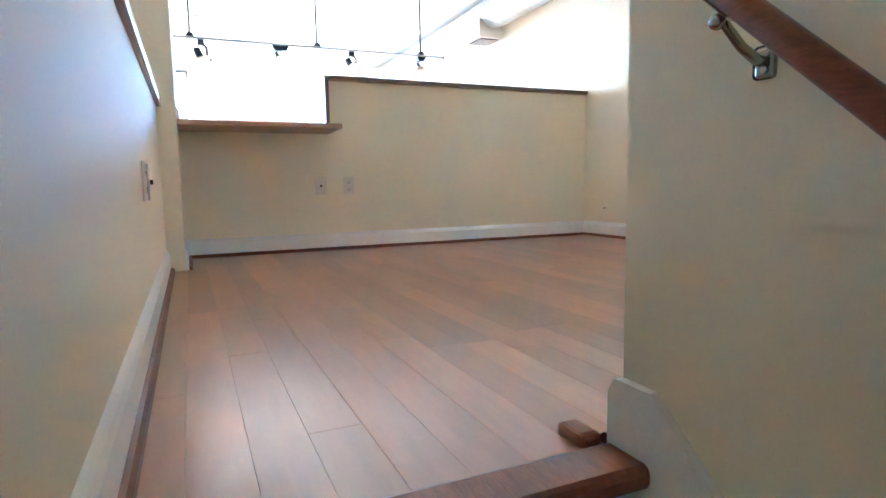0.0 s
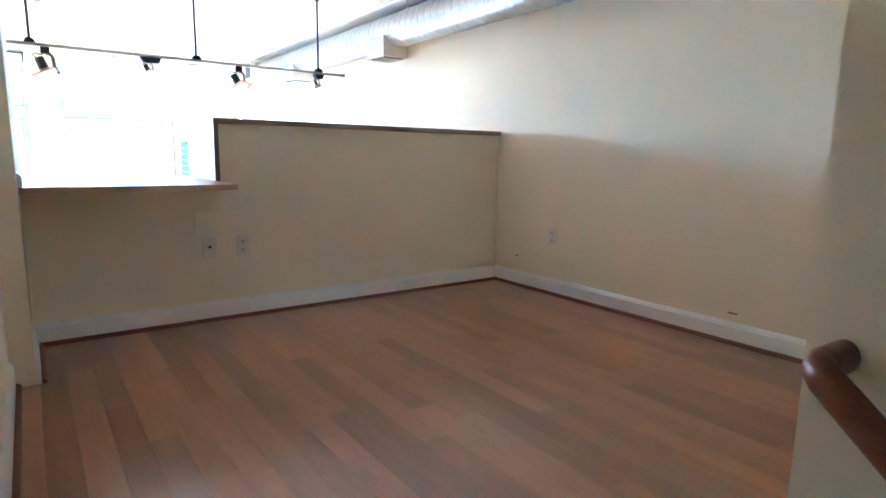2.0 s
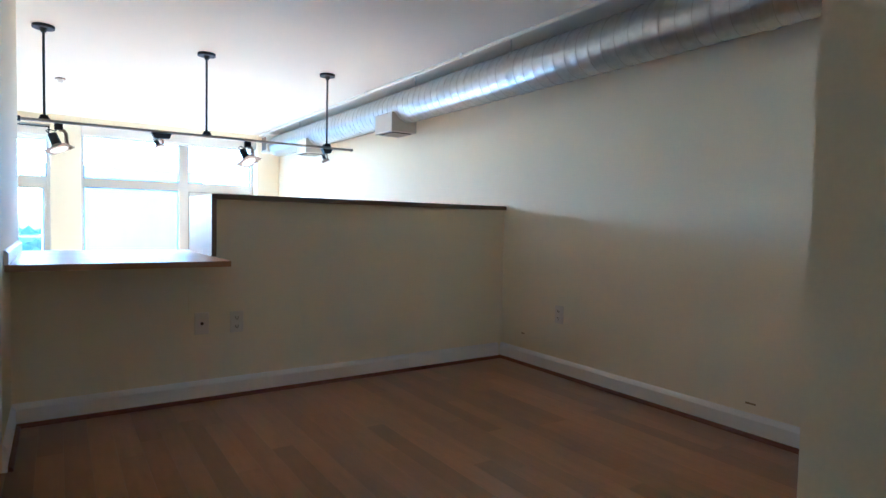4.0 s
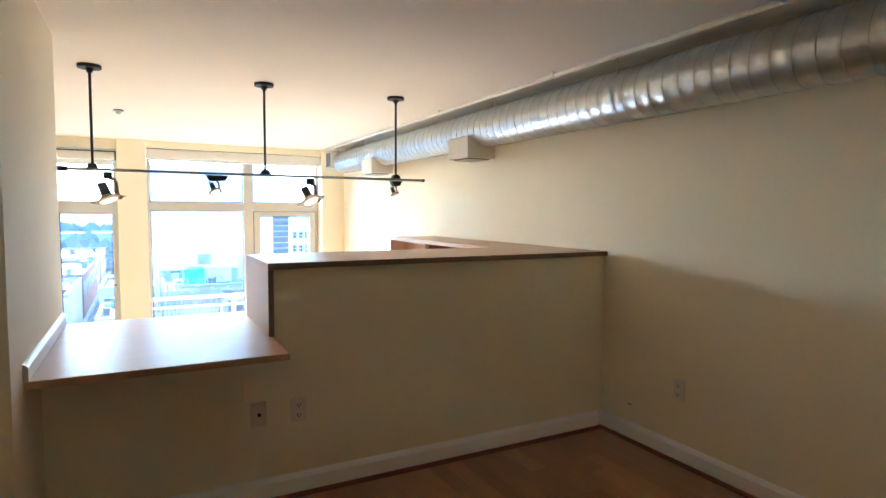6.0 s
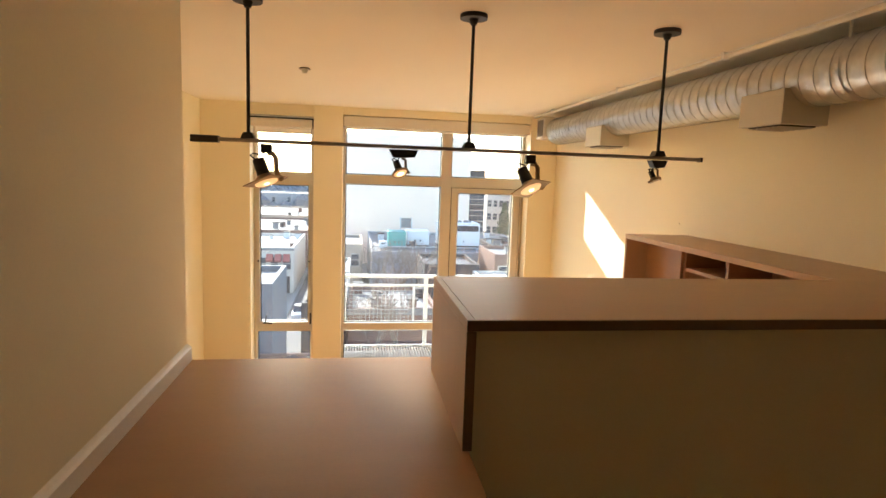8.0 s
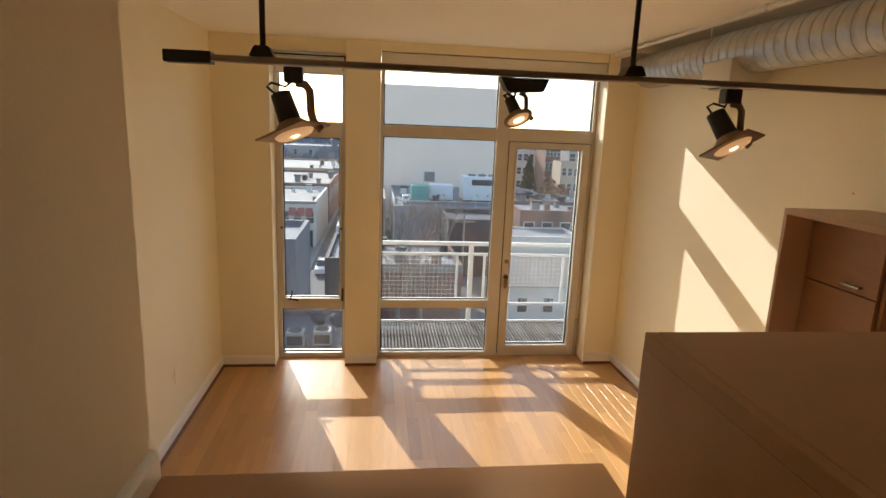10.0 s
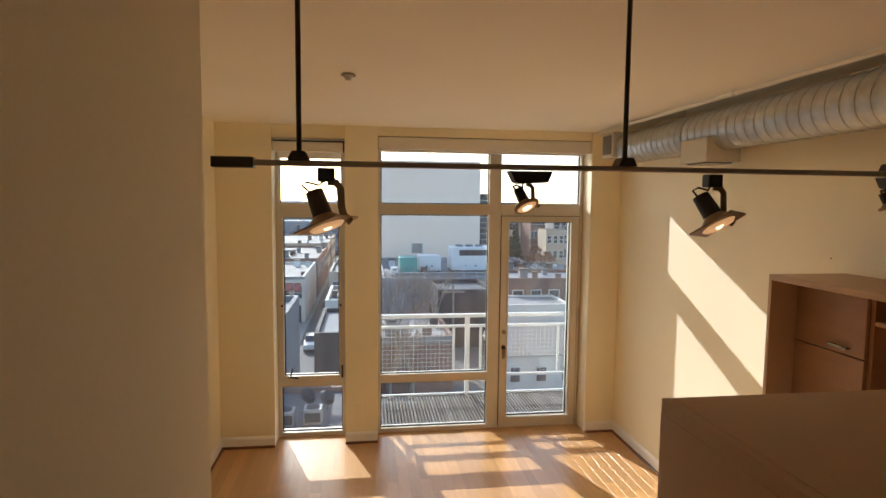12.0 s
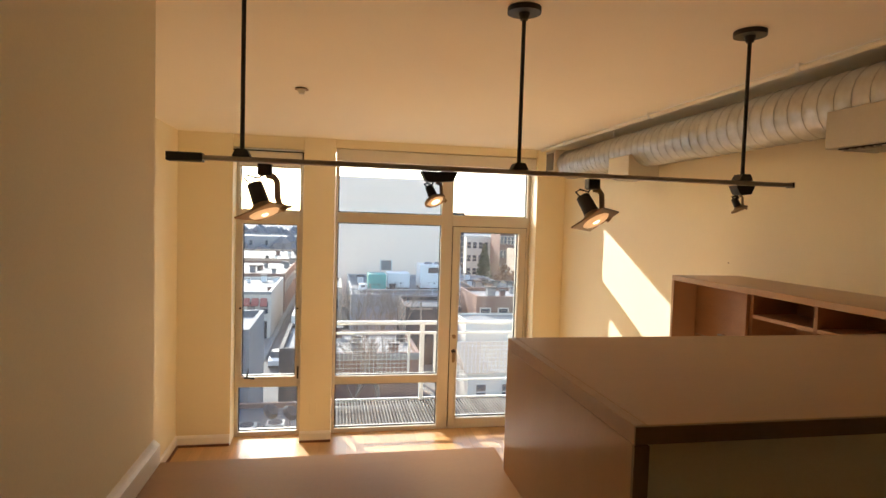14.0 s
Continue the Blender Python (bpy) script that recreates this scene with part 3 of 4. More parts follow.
def spot(x, big=True, lit=True, lean=-0.10, small=0.58):
    """A spotlight on the track: adapter, bent yoke, lamp can and flared trim with its lens."""
    s = thing("track_spotlight", (x, TY, TZ - 0.012), "lit bronze track spotlight with black socket" if big else "small bronze track spotlight under a black transformer", "spotlight", "spotlights on the track")
    w = 0.030 if big else (0.066 if lit else 0.042)
    if big:
        part("adapter", B(x - 0.024, x + 0.024, TY - 0.02, TY + 0.02, TZ - 0.052, TZ - 0.012, bevel=0.004), BLACK, s)
    else:
        part("transformer", prism([(x - w, TZ - 0.012), (x + w, TZ - 0.012), (x + w - 0.014, TZ - 0.045), (x - w + 0.03, TZ - 0.050), (x - w + 0.018, TZ - 0.045)], TY - 0.024, TY + 0.024, "y"), BLACK, s, "black transformer housing")
        x -= 0.012
    k = 1.0 if big else small
    z = TZ - 0.050
    yoke = tube([(x + 0.004, TY, z), (x + 0.028 * k, TY, z - 0.004), (x + 0.040 * k, TY, z - 0.02 * k), (x + 0.043 * k, TY, z - 0.075 * k), (x + 0.050 * k, TY - 0.006, z - 0.098 * k), (x + 0.072 * k, TY - 0.012, z - 0.118 * k)], 0.011 * k, 0.004, seg=8, up=(0, 1, 0))
    part("yoke", yoke, BRONZE, s)
    # tilted lamp body: axis from the socket down towards the floor
    c0 = Vector((x - 0.035 * k, TY + 0.005, z - 0.030 * k))
    ax = Vector((0.34, lean, -0.92)).normalized()
    c1 = c0 + ax * 0.075 * k
    part("socket", C(0.026 * k, c0, c1, 20, 0.029 * k), BLACK, s, "black lamp socket" if big else "")
    part("reflector", C(0.030 * k, c1, c1 + ax * 0.026 * k, 24, 0.058 * k), BRONZE, s, smooth=False)
    rot = ax.to_track_quat("-Z", "Y").to_matrix().to_4x4()
    if big:
        pl = B(-0.078 * k, 0.078 * k, -0.070 * k, 0.070 * k, -0.003, 0.003, bevel=0.002)
        cutm = Matrix.Translation(c1 + ax * 0.030 * k) @ rot @ pose(0, 0, 0, 0, 0, 8)
        bmesh.ops.transform(pl, matrix=cutm, verts=pl.verts)
        part("trim_plate", pl, BRONZE, s, "flared square trim plate")
    else:
        ring = [c1 + ax * 0.030 * k + rot.to_3x3() @ Vector((0.060 * k * math.cos(a), 0.060 * k * math.sin(a), 0)) for a in (2 * math.pi * q / 28 for q in range(29))]
        part("gimbal_ring", tube(ring, 0.0055, seg=8, up=tuple(ax)), BRONZE, s, "round bronze gimbal ring")
    le = C(0.052 * k, c1 + ax * 0.0335 * k, c1 + ax * 0.040 * k, 28, 0.046 * k)
    part("lens", le, LIT if lit else CHROME, s, "glowing warm lamp lens" if lit else "")
    if lit:
        part("bulb", C(0.013 if big else 0.016, c1 + ax * 0.0405 * k, c1 + ax * 0.044 * k, 16, 0.008), BULB, s, "bright bulb")
    part("cord", tube([(x - 0.008, TY, z), (x - 0.02 * k, TY - 0.012, z - 0.012), (x - 0.055 * k, TY - 0.012, z - 0.004), (x - 0.068 * k, TY - 0.004, z - 0.014 * k), (x - 0.045 * k, TY + 0.002, z - 0.034 * k)], 0.0035, seg=6), BLACK, s)
    if lit:
        la = new("spot_lamp", bpy.data.lights.new("spot_lamp", "SPOT"))
        la.data.energy, la.data.spot_size, la.data.spot_blend, la.data.color, la.data.shadow_soft_size = 6.0 * k, radians(70), 0.6, (1.0, 0.72, 0.42), 0.03
        la.matrix_world = look(c1 + ax * 0.06 * k, c1 + ax)
    return s


spot(1.115, lean=-0.2)
spot(1.72, big=False, lean=-0.55)
spot(2.32, lean=-0.52)
spot(2.965, big=False, lit=False, lean=-0.3, small=0.46)

# ---- small fixtures ----
head = thing("ceiling_sprinkler", (1.135, 7.40, ZC), "small cream ceiling sprinkler head", "sprinkler")
# dark ring drawn as the shadow between ceiling and flange
part("shade_ring", C(0.034, (1.135, 7.40, ZC - 0.005), (1.135, 7.40, ZC - 0.0005), 24), DARK, head, "dark ring standing in for the shade behind the flange")
part("flange", C(0.043, (1.135, 7.40, ZC - 0.010), (1.135, 7.40, ZC - 0.005), 28, 0.040), BRONZE, head, "bronze coloured flange")
part("body", C(0.015, (1.135, 7.40, ZC - 0.032), (1.135, 7.40, ZC - 0.010), 20, 0.027), VENT, head)
part("deflector", C(0.018, (1.135, 7.40, ZC - 0.035), (1.135, 7.40, ZC - 0.032), 14), VENT, head)


def wall_plate(at, facing, kind):
    """A plate on a wall; facing: the wall's normal, -y, -x or +x."""
    names = {"outlet": "ivory double power outlet plate on the wall", "coax": "ivory cable plate with a dark socket", "blank": "plain painted plate on the wall"}
    o = thing({"outlet": "power_outlet", "coax": "cable_outlet", "blank": "cover_plate"}[kind], at, names[kind], "outlet")
    def put(bm):
        turn = {"-y": 0, "-x": -90, "+x": 90}[facing]
        bmesh.ops.transform(bm, matrix=pose(*at, 0, 0, turn), verts=bm.verts)
        return bm
    part("plate", put(B(-0.036, 0.036, -0.007, 0.0005, -0.058, 0.058, bevel=0.003)), WALL if kind == "blank" else PLATE, o)
    if kind == "outlet":
        for z in (-0.024, 0.024):
            f = part("socket_face", put(B(-0.017, 0.017, -0.010, -0.007, z - 0.015, z + 0.015, bevel=0.002)), PLATE, o)
            for a in (-0.007, 0.007):
                part("slot", put(B(a - 0.0016, a + 0.0016, -0.0108, -0.0099, z - 0.004, z + 0.007)), DARK, f)
            part("slot", put(B(-0.003, 0.003, -0.0108, -0.0099, z - 0.011, z - 0.006)), DARK, f)
    elif kind == "coax":
        part("socket", put(C(0.008, (0, -0.016, 0), (0, -0.007, 0), 14)), BLACK, o)
    return o


wall_plate((1.919, YH, 0.412), "-y", "outlet")
wall_plate((1.738, YH, 0.416), "-y", "coax")
patch = part("wall_patch", B(1.672, 1.782, YH - 0.0025, YH + 0.001, 0.475, 0.612, bevel=0.001), WALL)
tagged(patch, "painted over rectangular patch on the cream wall", "wall patch")
wall_plate((XR, 3.904, 0.397), "-x", "outlet")
wall_plate((XW, 2.68, 0.43), "+x", "outlet")
wall_plate((XW, 2.89, 0.43), "+x", "coax")
wall_plate((1.17, YP, -0.57), "-y", "blank")
wall_plate((XL, 8.4, -0.45), "+x", "blank")
for i, (y, z, w) in enumerate(((2.65, 0.155, 0.05), (4.25, 0.215, 0.03), (6.95, 1.18, 0.012))):
    m = part("scuff_mark", B(XR - 0.0012, XR + 0.001, y - w / 2, y + w / 2, z - 0.004, z + 0.004), MARK)
    tagged(m, "small dark scuff on the cream wall", "scuff")

# ---- handrail ----
RX, RY, RZ0, RS = 1.482, 1.414, 0.752, 0.89
rail = thing("handrail", (RX, RY, RZ0), "stained oak handrail on the stair wall, turned into the wall", "handrail")
pts = [(XS - 0.001, RY + 0.004, RZ0), (RX + 0.02, RY + 0.006, RZ0), (RX + 0.008, RY + 0.004, RZ0 - 0.001), (RX + 0.002, RY - 0.004, RZ0 - 0.006), (RX, RY - 0.02, RZ0 - 0.019)]
pts += [(RX, RY - 0.02 - 0.2 * k, RZ0 - 0.019 - 0.2 * RS * k) for k in range(1, 12)]
part("rail", tube(pts, 0.0130, 0.0155, seg=20), RAILW, rail, smooth=True)
for y in (1.235, 0.32, -0.58):
    zr = RZ0 - 0.019 - (RY - 0.02 - y) * RS
    zb = zr - 0.064
    arm = tube([(XS - 0.004, y, zb), (XS - 0.016, y + 0.001, zb + 0.002), (XS - 0.034, y + 0.005, zb + 0.015), (XS - 0.052, y + 0.009, zb + 0.034), (RX + 0.004, y + 0.010, zb + 0.042)], 0.0056, seg=12)
    for v in arm.verts:   # arm swells towards the wall
        f = 0.75 + 0.5 * max(0.0, (v.co.x - RX) / (XS - RX))
        v.co.y = y + 0.005 + (v.co.y - y - 0.005) * f
    part("bracket_arm", arm, NICKEL, rail, "dull nickel bracket arm", smooth=True)
    part("bracket_rose", B(XS - 0.006, XS - 0.0005, y - 0.013, y + 0.013, zb - 0.018, zb + 0.018, bevel=0.005), NICKEL, rail)
    part("screw", C(0.004, (XS - 0.0085, y - 0.002, zb - 0.008), (XS - 0.006, y - 0.002, zb - 0.008), 12), CHROME, rail)
    ball = bmesh.new()
    bmesh.ops.create_uvsphere(ball, u_segments=16, v_segments=10, radius=0.0088, matrix=Matrix.Translation((RX, y + 0.012, zb + 0.040)))
    part("ball_joint", ball, NICKEL, rail, smooth=True)
    part("saddle", tube([(RX, y - 0.006, zr - 0.0055 - 0.020), (RX, y + 0.034, zr + 0.0305 - 0.020)], 0.009, 0.003, seg=8), CHROME, rail)

# ---- balcony ----
BY, BZ, BX0, BX1 = 11.15, -0.99, 1.06, 3.90
balc = thing("balcony", (2.4, 10.5, BZ), "balcony with slatted deck and white steel railing", "balcony")
# added sheet: gives the gaps between slats their shade by colour
part("gap_shade_sheet", B(BX0, BX1, YO + 0.02, BY + 0.03, BZ - 0.16, BZ - 0.075), DARKB0, balc, "added dark sheet standing in for shade between the slats")
slat = finish("deck_board", B(-0.0100, 0.0100, YO + 0.02, BY, -0.030, 0.0), GRATE)
for i in range(int((BX1 - BX0) / 0.038)):
    s = new("deck_board", slat)
    s.parent = balc
    s.matrix_parent_inverse = Matrix.Translation(balc.location).inverted()
    s.location = (BX0 + 0.02 + 0.038 * i, 0, BZ)
part("kerb_bar", B(BX0, BX1, BY + 0.0, BY + 0.03, BZ - 0.03, BZ + 0.02), WHITE, balc)
part("top_rail", B(BX0, BX1 + 0.02, BY - 0.03, BY + 0.03, 0.012, 0.058, bevel=0.006), WHITE, balc)
part("second_rail", B(BX0, BX1, BY - 0.016, BY + 0.016, -0.118, -0.083, bevel=0.004), WHITE, balc)
part("bottom_rail", B(BX0, BX1, BY - 0.016, BY + 0.016, BZ + 0.235, BZ + 0.262, bevel=0.004), WHITE, balc)
for x in (BX0 + 0.02, 2.52, BX1 - 0.02):
    part("post", B(x - 0.028, x + 0.028, BY - 0.028, BY + 0.028, BZ - 0.03, 0.011, bevel=0.004), WHITE, balc)
for x in (BX1 - 0.02, BX0 + 0.02):
    part("side_top_rail", B(x - 0.025, x + 0.025, YO + 0.02, BY - 0.031, 0.012, 0.055, bevel=0.006), WHITE, balc)
    part("side_second_rail", B(x - 0.014, x + 0.014, YO + 0.02, BY - 0.03, -0.118, -0.083), WHITE, balc)
    part("side_bottom_rail", B(x - 0.014, x + 0.014, YO + 0.02, BY - 0.03, BZ + 0.235, BZ + 0.262), WHITE, balc)


def mesh_panel(x0, x1, along="x", fixed=BY):
    z0, z1 = BZ + 0.263, -0.119
    fr, wires = bmesh.new(), bmesh.new()
    def q(bm, a0, a1, t, b0, b1):
        if along == "x":
            box(bm, a0, a1, fixed - t, fixed + t, b0, b1)
        else:
            box(bm, fixed - t, fixed + t, a0, a1, b0, b1)
    q(fr, x0, x0 + 0.03, 0.012, z0, z1)
    q(fr, x1 - 0.03, x1, 0.012, z0, z1)
    n, m = int((x1 - x0 - 0.06) / 0.055), int((z1 - z0) / 0.055)
    for k in range(1, n):
        a = x0 + 0.03 + (x1 - x0 - 0.06) * k / n
        q(wires, a - 0.0018, a + 0.0018, 0.0018, z0, z1)
    for k in range(1, m):
        b = z0 + (z1 - z0) * k / m
        q(wires, x0 + 0.03, x1 - 0.03, 0.0018, b - 0.0018, b + 0.0018)
    p = part("mesh_frame", fr, WHITE, balc)
    part("wire_mesh", wires, WHITE, p, "white welded wire mesh")


mesh_panel(BX0 + 0.30, 2.36)
mesh_panel(2.68, BX1 - 0.16)
mesh_panel(10.15, 10.95, "y", BX1 - 0.02)

# ---- the town below ----
GZ = -13.5
structure("ground", B(-900, 900, -300, 1200, GZ - 0.3, GZ), TOWN, "grey town ground reaching the horizon", "ground")
own = thing("own_building", (1.8, -3, GZ), "storeys of the apartment house under the flat", "building", kind="structure")
part("lower_storeys", B(-6, 9, -6, YO, GZ, -1.25), BRICKR, own)


def building(name, x0, x1, y0, y1, top, wall, roof, label, floors=0, cols=0, parapet=0.5, win=(1.0, 1.5), face="y"):
    """A flat-roofed house: walls, parapet, roof, and windows set into the side that faces the flat."""
    b = thing(name, ((x0 + x1) / 2, (y0 + y1) / 2, GZ), label, "building")
    part("wall", B(x0, x1, y0, y1, GZ, top - parapet), wall, b)
    part("roof", B(x0 + 0.3, x1 - 0.3, y0 + 0.3, y1 - 0.3, top - parapet, top - parapet + 0.12), roof, b)
    pp = bmesh.new()
    for q in ((x0, x1, y0, y0 + 0.28), (x0, x1, y1 - 0.28, y1), (x0, x0 + 0.28, y0 + 0.28, y1 - 0.28), (x1 - 0.28, x1, y0 + 0.28, y1 - 0.28)):
        box(pp, *q, top - parapet, top)
    part("parapet", pp, wall, b)
    for i in range(floors):
        for k in range(cols):
            z = top - parapet - 0.8 - win[1] - i * 3.2
            if z < GZ + 0.2:
                continue
            if face == "y":
                c = x0 + (x1 - x0) * (k + 0.5) / cols
                w = part("window", B(c - win[0] / 2 - 0.1, c + win[0] / 2 + 0.1, y0 - 0.06, y0 - 0.002, z - 0.1, z + win[1] + 0.1), STUCCO, b)
                part("pane", B(c - win[0] / 2, c + win[0] / 2, y0 - 0.09, y0 - 0.061, z, z + win[1]), PANEF, w)
                part("sash_bar", B(c - win[0] / 2, c + win[0] / 2, y0 - 0.11, y0 - 0.091, z + win[1] / 2 - 0.05, z + win[1] / 2 + 0.05), STUCCO, w)
            else:
                xx = x1 if face == "+x" else x0
                s = 1 if face == "+x" else -1
                c = y0 + (y1 - y0) * (k + 0.5) / cols
                w = part("window", B(xx + s * 0.002, xx + s * 0.06, c - win[0] / 2 - 0.1, c + win[0] / 2 + 0.1, z - 0.1, z + win[1] + 0.1), STUCCO, b)
                part("pane", B(xx + s * 0.061, xx + s * 0.09, c - win[0] / 2, c + win[0] / 2, z, z + win[1]), PANEF, w)
    return b


blank = building("blank_wall_building", -0.8, 20.7, 100, 130, 8.25, BEIGE, ROOFG, "tall building with a blank pale beige wall", parapet=0.4)
for k in range(1, 6):
    part("wall_panel", B(-0.8 + 3.8 * (k - 1) + 0.03, -0.8 + 3.8 * k - 0.03, 99.94, 99.998, GZ, 7.8), BEIGE, blank)
part("wall_panel", B(-0.8 + 3.8 * 5 + 0.03, 20.7, 99.94, 99.998, GZ, 7.8), BEIGE, blank)
building("glass_building", 22.6, 26.0, 112, 130, 3.0, DARKB, ROOFG, "dark glazed building beyond the blank wall", 5, 3, win=(1.1, 2.0))
works = building("flat_roof_building", 3.4, 26.0, 72, 97, -7.7, GREYW, ROOFG, "grey flat-roofed building with machines on top")
part("roof_rail", tube([(3.6, 72.2, -7.1), (16.5, 72.2, -7.1)], 0.05, seg=6), WHITE, works)
for k in range(9):
    part("rail_post", C(0.04, (3.6 + 1.6 * k, 72.2, -7.7), (3.6 + 1.6 * k, 72.2, -7.1), 6), WHITE, works)
part("pipe_run", tube([(5, 76, -7.75), (12, 76.5, -7.75), (19, 76, -7.75)], 0.16, seg=8), ROOFW, works)


def roof_unit(name, x0, x1, y0, y1, z0, z1, mat, label, louvre=False):
    u = thing(name, ((x0 + x1) / 2, (y0 + y1) / 2, z0), label, "roof machine")
    part("housing", B(x0, x1, y0, y1, z0 + 0.25, z1, bevel=0.06), mat, u)
    for a in (x0 + 0.15, x1 - 0.3):
        part("skid", B(a, a + 0.15, y0, y1, z0, z0 + 0.249), DARKB, u)
    if louvre:
        part("louvre", B(x0 + (x1 - x0) * 0.2, x1 - 0.2, y0 - 0.05, y0 - 0.002, z1 - 1.1, z1 - 0.35), DARKB, u, "dark intake louvre")
        for k in range(3):
            c = x0 + (x1 - x0) * (0.25 + 0.25 * k)
            part("fan_cowl", C(0.6, (c, (y0 + y1) / 2, z1), (c, (y0 + y1) / 2, z1 + 0.25), 18, 0.5), ROOFG, u)
    for k in range(2):
        c = x0 + (x1 - x0) * (0.35 + 0.25 * k)
        part("port", C(0.12, (c, y0 - 0.06, z0 + 0.9), (c, y0 - 0.001, z0 + 0.9), 10), DARKB, u)
    return u


RZ = -8.08
roof_unit("teal_roof_unit", 5.7, 8.05, 78, 81, RZ, -5.85, TEAL, "teal green machine on the flat roof")
roof_unit("white_roof_unit", 8.4, 11.4, 80, 83, RZ, -5.87, UNITW, "white sloping air handler on the flat roof")
roof_unit("chiller", 12.8, 18.4, 80, 84, RZ, -4.7, UNITW, "large white chiller with dark louvre on the roof", louvre=True)
roof_unit("small_roof_unit", 4.5, 5.5, 76, 77, RZ, -6.9, UNITW, "small white tank on the flat roof")
fr = thing("roof_access_frame", (8.7, 86, RZ), "white steel frame on the flat roof", "frame")
for x in (7.9, 9.5):
    part("post", C(0.08, (x, 86, RZ), (x, 86, -4.5), 8), WHITE, fr)
part("panel", B(8.0, 9.4, 85.95, 86.05, -6.0, -4.6), ROOFW, fr)
building("low_brown_building", 16.2, 30.0, 62.0, 70, -6.5, BRICKR, ROOFG, "low brown building with a long roof", 1, 7)
building("dark_hall", 8.6, 14.4, 61.2, 69, -7.5, DARKB, ROOFD, "dark low hall behind bare trees")
brick_house = building("brick_building", 1.0, 8.0, 47, 56, -8.85, BRICKR, ROOFW, "dark brown brick house behind the balcony mesh")
part("coping", B(0.95, 8.05, 46.9, 46.998, -9.40, -8.87), ROOFW, brick_house, "pale band along the roof edge")
pale_house = building("white_house", 11.9, 20.4, 47, 53, -10.5, STUCCO, ROOFW, "pale stucco house with dark sash windows", 1, 4, parapet=0.2, win=(0.75, 1.15))
part("roof_slope", prism([(46.6, -10.53), (46.6, -10.45), (51.0, -8.9), (53.3, -10.40), (53.3, -10.48)], 11.6, 20.7), BRICKT, pale_house, "weathered tan roof slope")
building("pale_roof_building", 13.6, 20.6, 55.5, 61.0, -8.1, STUCCO, ROOFW, "low building with a sunlit pale roof", parapet=0.3)
building("tan_building", 20.0, 34.0, 73, 88, -7.6, BRICKT, ROOFW, "tan low building with a pale roof", 1, 7)
building("white_apartments", 33.0, 41.7, 140, 150, -2.4, STUCCO, ROOFW, "white apartment house far off", 4, 6, win=(0.9, 1.5))
building("dark_apartments", 38.6, 42.0, 130, 138, -0.6, BRICKR, ROOFG, "dark brick apartment block far off", 4, 4, win=(0.5, 1.6))
building("tan_apartments", 39.4, 43.4, 121, 127, -4.3, BRICKT, ROOFG, "cream apartment house far off", 3, 3, win=(0.8, 1.5))
building("glass_offices", 44.6, 60.0, 132, 142, -1.6, GREYW, ROOFG, "blue grey office block far off", 4, 9, win=(1.3, 2.0))
building("roof_block", 22.5, 24.2, 74, 76, -6.9, ROOFW, ROOFW, "pale stair head on a roof", parapet=0.2)
row_l = building("corner_shop", -18.0, -6.1, 75, 92, -7.8, STUCCO, ROOFW, "pale corner shop with red awnings on the street", 1, 8, win=(0.9, 1.4))
for k in range(5):
    x = -9.3 + 1.0 * k if k < 3 else -12.5 + 1.2 * (k - 3)
    part("awning", prism([(74.9, -8.6), (74.2, -9.3), (74.2, -9.5), (74.9, -9.4)], x, x + 0.8), AWN, row_l, "faded red canvas awning")
part("shopfront", B(-17, -6.5, 74.9, 74.998, GZ, -11.4), DARKB, row_l)
part("cornice", B(-18.1, -6.0, 74.7, 75.0, -8.15, -7.8), ROOFG, row_l)
building("row_house", -20.0, -5.95, 93, 118, -7.4, BRICKR, ROOFW, "brick row house with pale roof along the street", 2, 9, face="+x")
building("row_house", -26.0, -6.1, 119, 150, -7.0, BRICKT, ROOFW, "tan row house along the street", 2, 9, face="+x")
building("far_warehouse", -60, -3.0, 190, 215, -5.2, GREYW, ROOFW, "long grey warehouse far off", 1, 12)
building("grey_side_building", -14.0, -3.15, 36.2, 43, -4.9, SLATE, ROOFG, "blue grey rendered building along the alley")
building("dark_shed", -2.45, 0.9, 46, 56, -8.2, DARKB, ROOFG, "dark clad building beside the alley")
building("pale_shed", -2.6, 0.9, 60, 70, -8.2, STUCCO, ROOFW, "pale low building beside the street", 1, 3)
building("tan_house", -3.3, 2.4, 78, 90, -7.6, BRICKT, ROOFG, "tan brick house beside the street", 1, 3)
near = building("near_roof_building", -9.0, 0.9, 29.4, 35.5, -8.75, BRICKR, ROOFD, "near flat-roofed house with condensers", parapet=0.35)
for k, (x, y) in enumerate(((-1.2, 30.9), (-2.45, 30.7))):
    c = thing("condenser", (x, y, -8.98), "grey outdoor condenser on the flat roof", "condenser", "condensers on the near roof")
    part("casing", B(x - 0.42, x + 0.42, y - 0.4, y + 0.4, -8.97, -8.25, bevel=0.04), CONDG, c)
    part("fan_guard", C(0.33, (x, y, -8.25), (x, y, -8.22), 24), DARKB, c)
    part("side_grille", B(x - 0.36, x + 0.36, y - 0.42, y - 0.401, -8.85, -8.4), DARKB, c)
for x, y in ((-1.62, 32.8), (-0.65, 32.5)):
    d = thing("satellite_dish", (x, y, -8.98), "dark satellite dish on the near roof", "dish", "dishes on the near roof")
    part("mast", C(0.04, (x, y, -8.98), (x, y, -8.4), 8), ROOFW, d)
    part("reflector", C(0.42, (x, y - 0.05, -8.35), (x + 0.12, y - 0.14, -8.2), 22, 0.30), DARKB, d)
